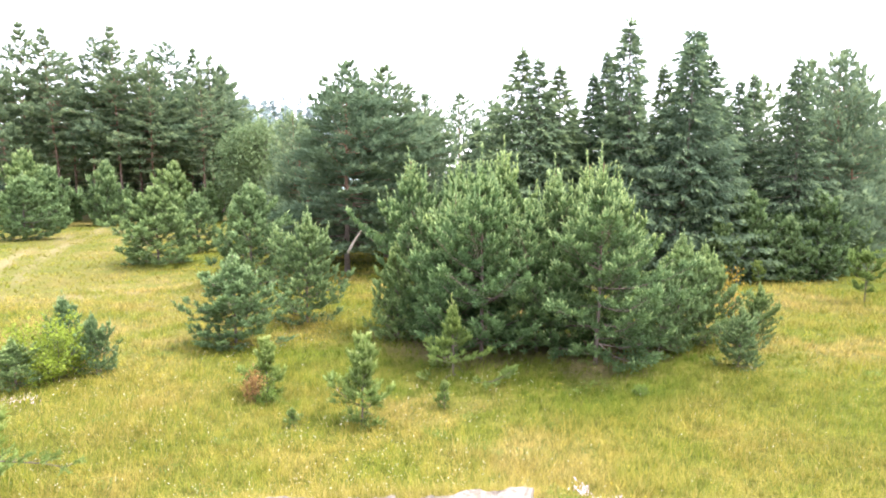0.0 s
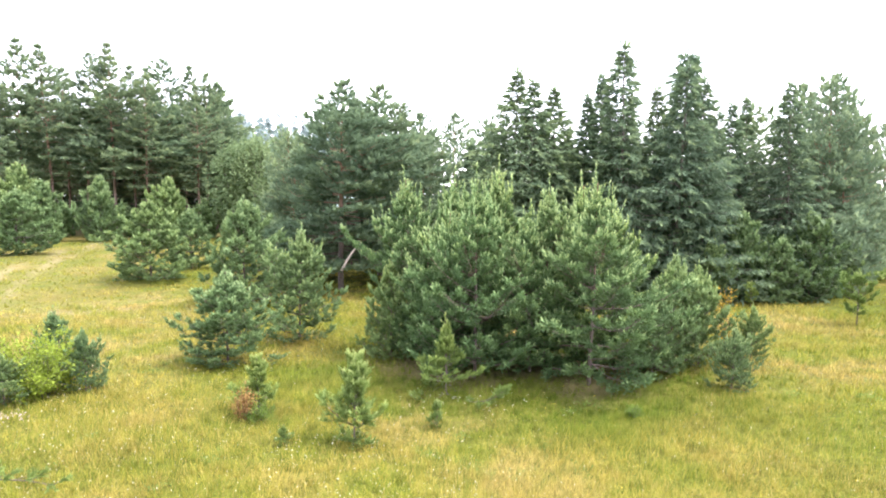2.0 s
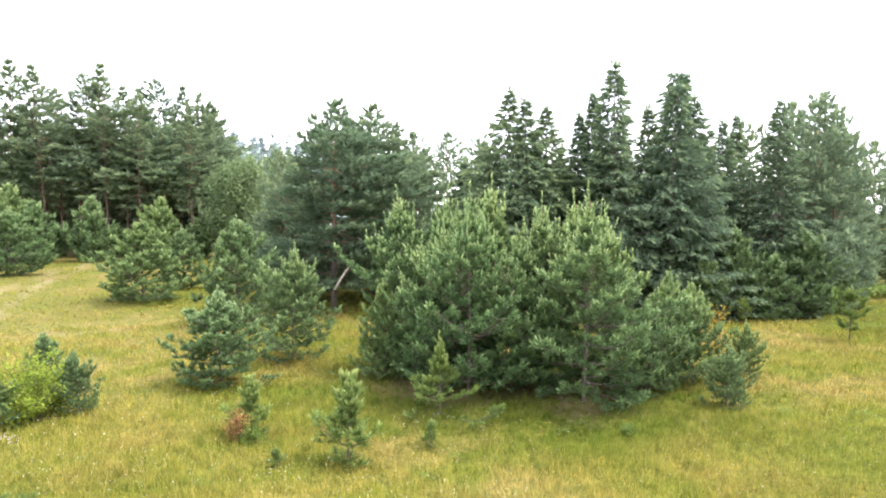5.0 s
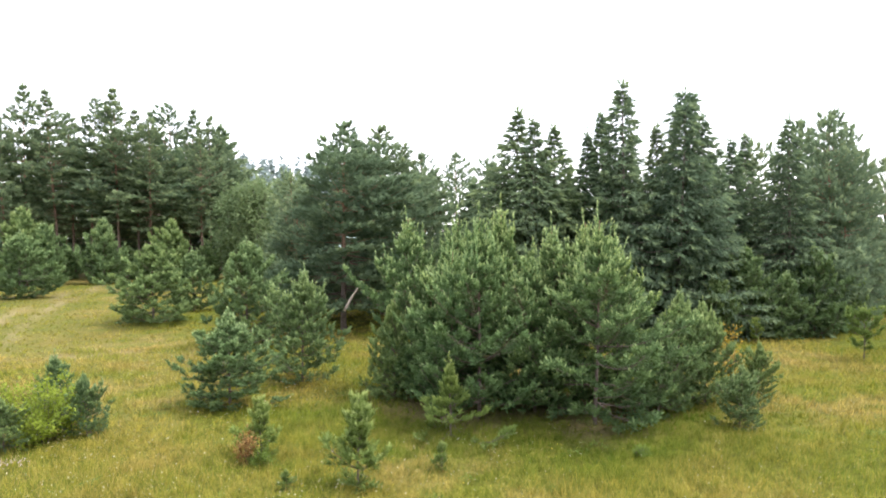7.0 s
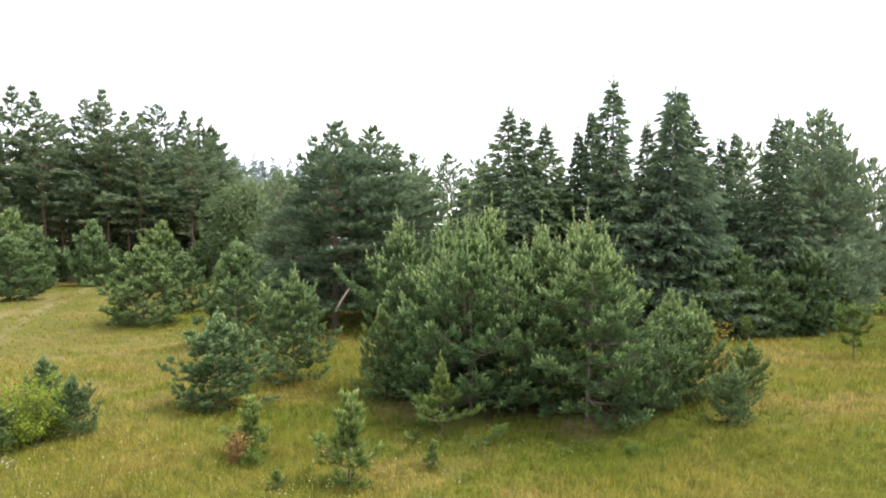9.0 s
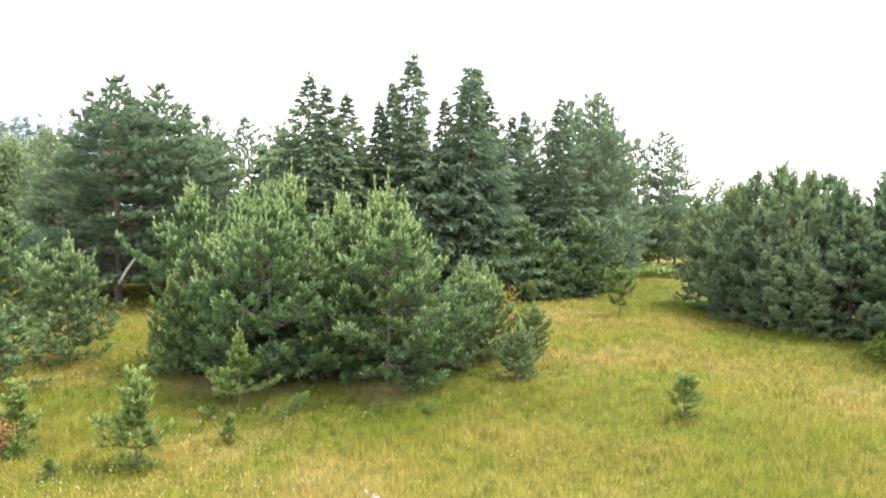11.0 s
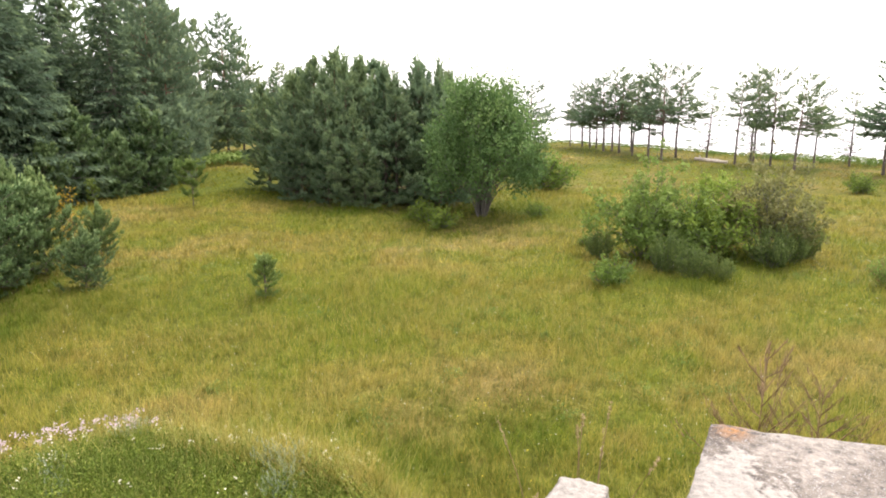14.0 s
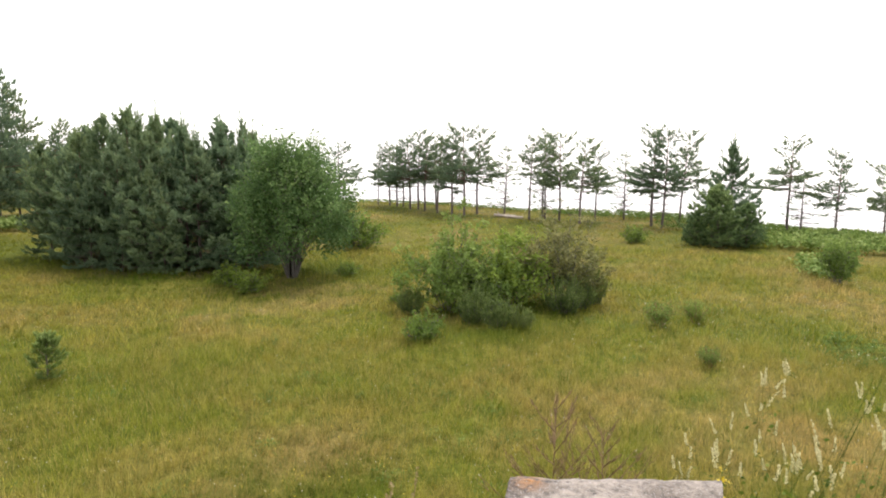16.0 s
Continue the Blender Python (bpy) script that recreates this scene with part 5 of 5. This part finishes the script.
stuff("pink_flowers", [blossom_arrays(rng, *on_mound(rng, 75, 11, 28, 0.25), 0.215, 11, 0.014, 0.0056)], "pink_petals", "pale pink flower heads along the mound edge", "flowers")
stuff("white_flowers", [
    blossom_arrays(rng, *on_mound(rng, 60, 10, 48, 1.7), 0.18, 4, 0.012, 0.005),
    blossom_arrays(rng, *on_mound(rng, 8, 13, 23, 0.9), 0.19, 11, 0.022, 0.0055),
], "white_petals", "small white flower heads on the mound", "flowers")
stuff("pale_yellow_flowers", [
    blossom_arrays(rng, *on_mound(rng, 110, 24, 47, 0.4), 0.18, 5, 0.02, 0.0034),
    blossom_arrays(rng, *on_mound(rng, 40, 12, 26, 0.7), 0.15, 4, 0.02, 0.0032),
], "straw_petals", "pale yellow flowers along the mound edge", "flowers")


# ---------- concrete remains ----------
def rough_block(name, corners, z0, z1, cuts, amp, seed, lime=None, lichen=None, mat="weathered_concrete"):
    """A worn slab over a four-cornered plan, its faces uneven and its edges broken."""
    bm = bmesh.new()
    bmesh.ops.create_cube(bm, size=1.0)
    bmesh.ops.subdivide_edges(bm, edges=bm.edges[:], cuts=cuts * 2, use_grid_fill=True)
    (x0, y0), (x1, y1), (x2, y2), (x3, y3) = corners
    bm.normal_update()
    for v in bm.verts:
        v.normal_update()
        u_, w_ = v.co.x + 0.5, v.co.y + 0.5
        nrm = v.normal.copy()
        v.co = Vector((
            (x0 * (1 - u_) + x1 * u_) * (1 - w_) + (x3 * (1 - u_) + x2 * u_) * w_,
            (y0 * (1 - u_) + y1 * u_) * (1 - w_) + (y3 * (1 - u_) + y2 * u_) * w_,
            z0 + (z1 - z0) * (v.co.z + 0.5)))
        q = v.co * 5 + Vector((seed, seed * 2.0, 0))
        rim = sum(abs(c) > 0.1 for c in nrm) > 1
        lift = noise.noise(q) * amp + noise.noise(q * 4) * amp * 0.5 + noise.noise(q * 11) * amp * 0.3 - (amp * 0.55 + abs(noise.noise(q * 7)) * amp * 1.2 if rim else 0)
        v.co.z += lift * (1.0 if nrm.z > 0.3 else 0.2)
        mid = Vector(((x0 + x2) / 2, (y0 + y2) / 2, v.co.z))
        if abs(nrm.z) < 0.9:
            v.co += (v.co - mid).normalized() * lift
    bmesh.ops.recalc_face_normals(bm, faces=bm.faces[:])
    me = bpy.data.meshes.new(name)
    bm.to_mesh(me)
    bm.free()
    for key, spot in (("lime", lime), ("lichen", lichen)):
        at_ = me.attributes.new(key, "FLOAT", "POINT")
        if spot:
            c, rad = Vector(spot[:3]), spot[3]
            for v in me.vertices:
                at_.data[v.index].value = max(0.0, min(1.0, (1.25 - (v.co - c).length / rad + 0.5 * noise.noise(v.co * 9))))
    me.materials.append(MAT[mat])
    for p in me.polygons:
        p.use_smooth = True
    return me


block = rough_block("concrete_block", [(2.45, 0.605), (2.74, -0.165), (1.83, -0.25), (1.52, 0.43)], 2.4, 4.15, 9, 0.008, 4, (1.98, 0.44, 4.13, 0.3), (2.42, 0.52, 4.14, 0.065))
tagged(new("concrete_block", block), "weathered grey concrete block with orange lichen", "concrete block")
stone = rough_block("stone", [(2.02, 0.98), (2.08, 0.8), (1.85, 0.72), (1.78, 0.95)], 3.0, 4.0, 6, 0.02, 9, (1.95, 0.9, 4.0, 0.13))
tagged(new("concrete_stone", stone), "pale broken concrete stone beside the block", "stone")
WALL = [(-14.6, 3.4, 5.05, 0.1), (-6.6, 2.7, 5.0, 0.09), (2.7, 4.7, 5.0, 0.1), (-20.5, 1.8, 5.1, 0.1)]
for i, (a, half, r, up) in enumerate(WALL):
    pts = []
    for aa, rr in ((a - half, r + 0.12), (a + half, r + 0.1), (a + half * 0.93, r - 0.16), (a - half * 0.95, r - 0.14)):
        pts.append((rr * math.sin(radians(aa)), rr * math.cos(radians(aa))))
    z0 = at(r * math.sin(radians(a)), r * math.cos(radians(a)))
    lean = 0.07 if i == 2 else 0.0
    me = rough_block("wall_stone", pts, z0 - 0.15, z0 + up, 7, 0.05, 20 + i, mat="wall_stone")
    for v in me.vertices:
        v.co.z += lean * max(-1, min(1, (math.degrees(math.atan2(v.co.x, v.co.y)) - a) / half)) * 0.7
    tagged(new("wall_stone", me), "long pale stone of a broken wall top", "stone", "stones of the broken wall")


# pale logs lying below the crest
for x, y, turn, L, rad in [(46.4, 15.0, 80, 1.7, 0.13), (45.9, 14.2, 100, 1.3, 0.1)]:
    lv, lt = tube_arrays([([(-L / 2, 0, 0), (-L * 0.1, 0.04, 0.02), (L / 2, 0, 0.05)], rad, rad * 0.75), ([(L * 0.2, 0, 0.03), (L * 0.32, 0.1, 0.3)], rad * 0.4, rad * 0.2)], 8)
    log = tagged(new("fallen_log", tri_mesh("fallen_log", lv, lt, "dead_wood")), "pale fallen pine log on the crest grass", "log", "fallen logs")
    log.matrix_world = pose(x, y, at(x, y) + rad * 1.3, 0, 0, turn)
stuff("meadow_blossoms", [blossom_arrays(rng, *spread_out(rng, 26, -9.6, 15.3, 0.55, 0.35), 0.35, 6, 0.03, 0.011)], "pink_petals", "cluster of pale pink blossoms in the meadow grass", "flowers")


# ---------- plants by the block ----------
def dry_plant(seed, h, wide, n):
    """One straight woody stalk; bare twigs rise from it on all sides, the low ones longest."""
    rng = np.random.default_rng(seed)
    top = np.array([rng.normal(0, 0.03), rng.normal(0, 0.03), h])
    paths = [([(0, 0, -0.05), top * 0.5 + [0.01, 0, 0], top], 0.0055, 0.0014)]
    for i in range(n):
        f = 0.34 + 0.61 * (i + rng.random()) / n
        a, l = i * 2.4 + rng.normal(0, 0.4), wide * (1.12 - f) * rng.uniform(0.7, 1.15)
        p = top * f
        d = np.array([math.cos(a), math.sin(a), rng.uniform(0.75, 1.5)])
        paths.append(([p, p + d * l * 0.5 + rng.normal(0, 0.006, 3), p + d * l + UP * l * 0.12], 0.003, 0.0013))
        for _ in range(10):
            q = p + d * l * rng.uniform(0.2, 0.95)
            e = unit(d + rng.normal(0, 0.5, 3)) * l * rng.uniform(0.12, 0.34)
            paths.append(([q, q + e * 0.5, q + e + UP * 0.01], 0.0017, 0.0009))
    v, t = tube_arrays(paths, 3)
    return tri_mesh("dry_stalks", v, t, "dry_stem")


for a, r, h, wide, n in [(79.2, 2.9, 1.08, 0.42, 24), (83.6, 2.95, 0.94, 0.38, 20), (81.4, 3.0, 0.78, 0.28, 12)]:
    x, y = r * math.sin(radians(a)), r * math.cos(radians(a))
    ob = tagged(new("dry_weed", dry_plant(int(a), h, wide, n)), "dry brown weed stalks behind the concrete", "weed", "dry weeds")
    ob.location = (x, y, at(x, y))


def grass_stalk(seed, h, bow, head):
    """A thin grass stalk with a narrow seed head."""
    rng = np.random.default_rng(seed)
    a = rng.uniform(0, 6.28)
    out = np.array([math.cos(a), math.sin(a), 0])
    pts = [out * (bow * f ** 2.5) + UP * h * f * (1 - 0.25 * bow / h * f) for f in np.linspace(0, 1, 7)]
    v, t = tube_arrays([(pts, 0.0024, 0.0014)], 3)
    d = unit(pts[-1] - pts[-2])
    k = 40
    f = rng.random((k, 1))
    hv, ht, hti = leaf_arrays(rng, pts[-1] - d * head * 0.3 + d * head * f + rng.normal(0, 0.003, (k, 3)), 0.009, np.full(k, 0.5))
    return tri_mesh("grass_stem", v, t, "dry_stem"), tri_mesh("seed_head", hv, ht, "dry_head", hti)


for i, (a, r, h, bow, head) in enumerate([(65.4, 2.25, 0.9, 0.04, 0.06), (66.2, 2.3, 0.84, 0.03, 0.05), (67.0, 2.3, 0.92, 0.05, 0.07), (62.4, 2.3, 0.8, 0.2, 0.1), (68.3, 2.15, 0.78, 0.22, 0.1), (69.0, 2.1, 0.72, 0.25, 0.1), (67.4, 2.1, 0.74, 0.28, 0.12), (60.0, 2.4, 0.76, 0.24, 0.1), (68.7, 2.2, 0.86, 0.18, 0.1)]):
    x, y = r * math.sin(radians(a)), r * math.cos(radians(a))
    stem_, head_ = grass_stalk(300 + i, h, bow, head)
    root = new("grass_stalk", stem_)
    root.location = (x, y, at(x, y) - 0.02)
    part("seed_head", head_, root)
    tagged(root, "thin upright grass stalk with brown seed head" if bow < 0.1 else "arching dry grass stalk with straw seed head", "grass", "grass stalks by the block")


def melilot(seed, h):
    """A tall weed with thin green stems, small leaves and upright creamy flower spikes."""
    rng = np.random.default_rng(seed)
    paths, spikes, leaves = [], [], []
    for i in range(5):
        a, l = rng.uniform(0, 6.28), h * rng.uniform(0.72, 1.0)
        tip = np.array([math.cos(a) * 0.22 * l, math.sin(a) * 0.22 * l, l])
        paths.append(([(0, 0, -0.05), tip * [0.25, 0.25, 0.5], tip], 0.0018, 0.0008))
        for k in range(rng.integers(2, 4)):
            p = tip * rng.uniform(0.86, 1.0)
            turn = rng.uniform(0, 6.28)
            arm = np.array([math.cos(turn), math.sin(turn), 0.35]) * rng.uniform(0.02, 0.06)
            d = unit(np.array([math.cos(turn), math.sin(turn), 0]) * 0.25 + [0, 0, 1.0] + rng.normal(0, 0.1, 3))
            paths.append(([p, p + arm, p + arm + d * 0.05], 0.0013, 0.0009))
            spikes.append((p + arm, d, rng.uniform(0.04, 0.08)))
        for _ in range(12):
            f = rng.uniform(0.25, 0.9)
            leaves.append(tip * [f * 0.8, f * 0.8, f] + rng.normal(0, 0.035, 3))
    v, t = tube_arrays(paths, 3)
    lv, lt, lti = leaf_arrays(rng, leaves, 0.022, rng.uniform(0.1, 0.7, len(leaves)))
    sm = []
    for p, d, l in spikes:
        k = 70
        s = rng.random(k)
        bend = unit(np.array([d[1], -d[0], 0.0]) + rng.normal(0, 0.5, 3)) * l * rng.uniform(-0.35, 0.35)
        off = unit(rng.normal(size=(k, 3))) * (0.0052 * (1.15 - 0.85 * s))[:, None]
        pv, pt, pti = leaf_arrays(rng, p + d * (s * l)[:, None] + bend * (s * s)[:, None] + off, 0.0082, np.full(k, 0.5))
        sm.append(tri_mesh("flower_spike", pv, pt, "cream_petals", pti))
    return tri_mesh("weed_stems", v, t, "lush_grass", np.full(len(v), 0.3)), tri_mesh("weed_leaves", lv, lt, "lush_grass", lti), sm


for i, (a, r, h) in enumerate([(93.4, 2.95, 1.1), (95.2, 3.05, 1.25), (96.8, 2.9, 1.15), (98.3, 3.1, 1.6), (99.6, 2.8, 1.15), (102.5, 2.9, 1.55), (105.0, 2.75, 1.4)]):
    x, y = r * math.sin(radians(a)), r * math.cos(radians(a))
    stem_, leaf_, spikes_ = melilot(200 + i, h)
    root = new("flowering_weed")
    root.location = (x, y, at(x, y))
    stalk = part("stalk", stem_, root)
    tagged(part("leafage", leaf_, root), kind="stuff")
    for me in spikes_:
        part("flower_spike", me, stalk, "creamy white flower spike")
    tagged(root, "tall green weed with creamy flower spikes", "wild plant", "flowering weeds by the block")
rng = np.random.default_rng(17)
a = np.radians(rng.uniform(91.6, 94.8, 8))
r = rng.uniform(2.9, 3.2, 8)
stuff("yellow_flowers", [blossom_arrays(rng, r * np.sin(a), r * np.cos(a), 0.72, 9, 0.011, 0.007)], "yellow_petals", "bright yellow flower heads beside the concrete", "flowers")
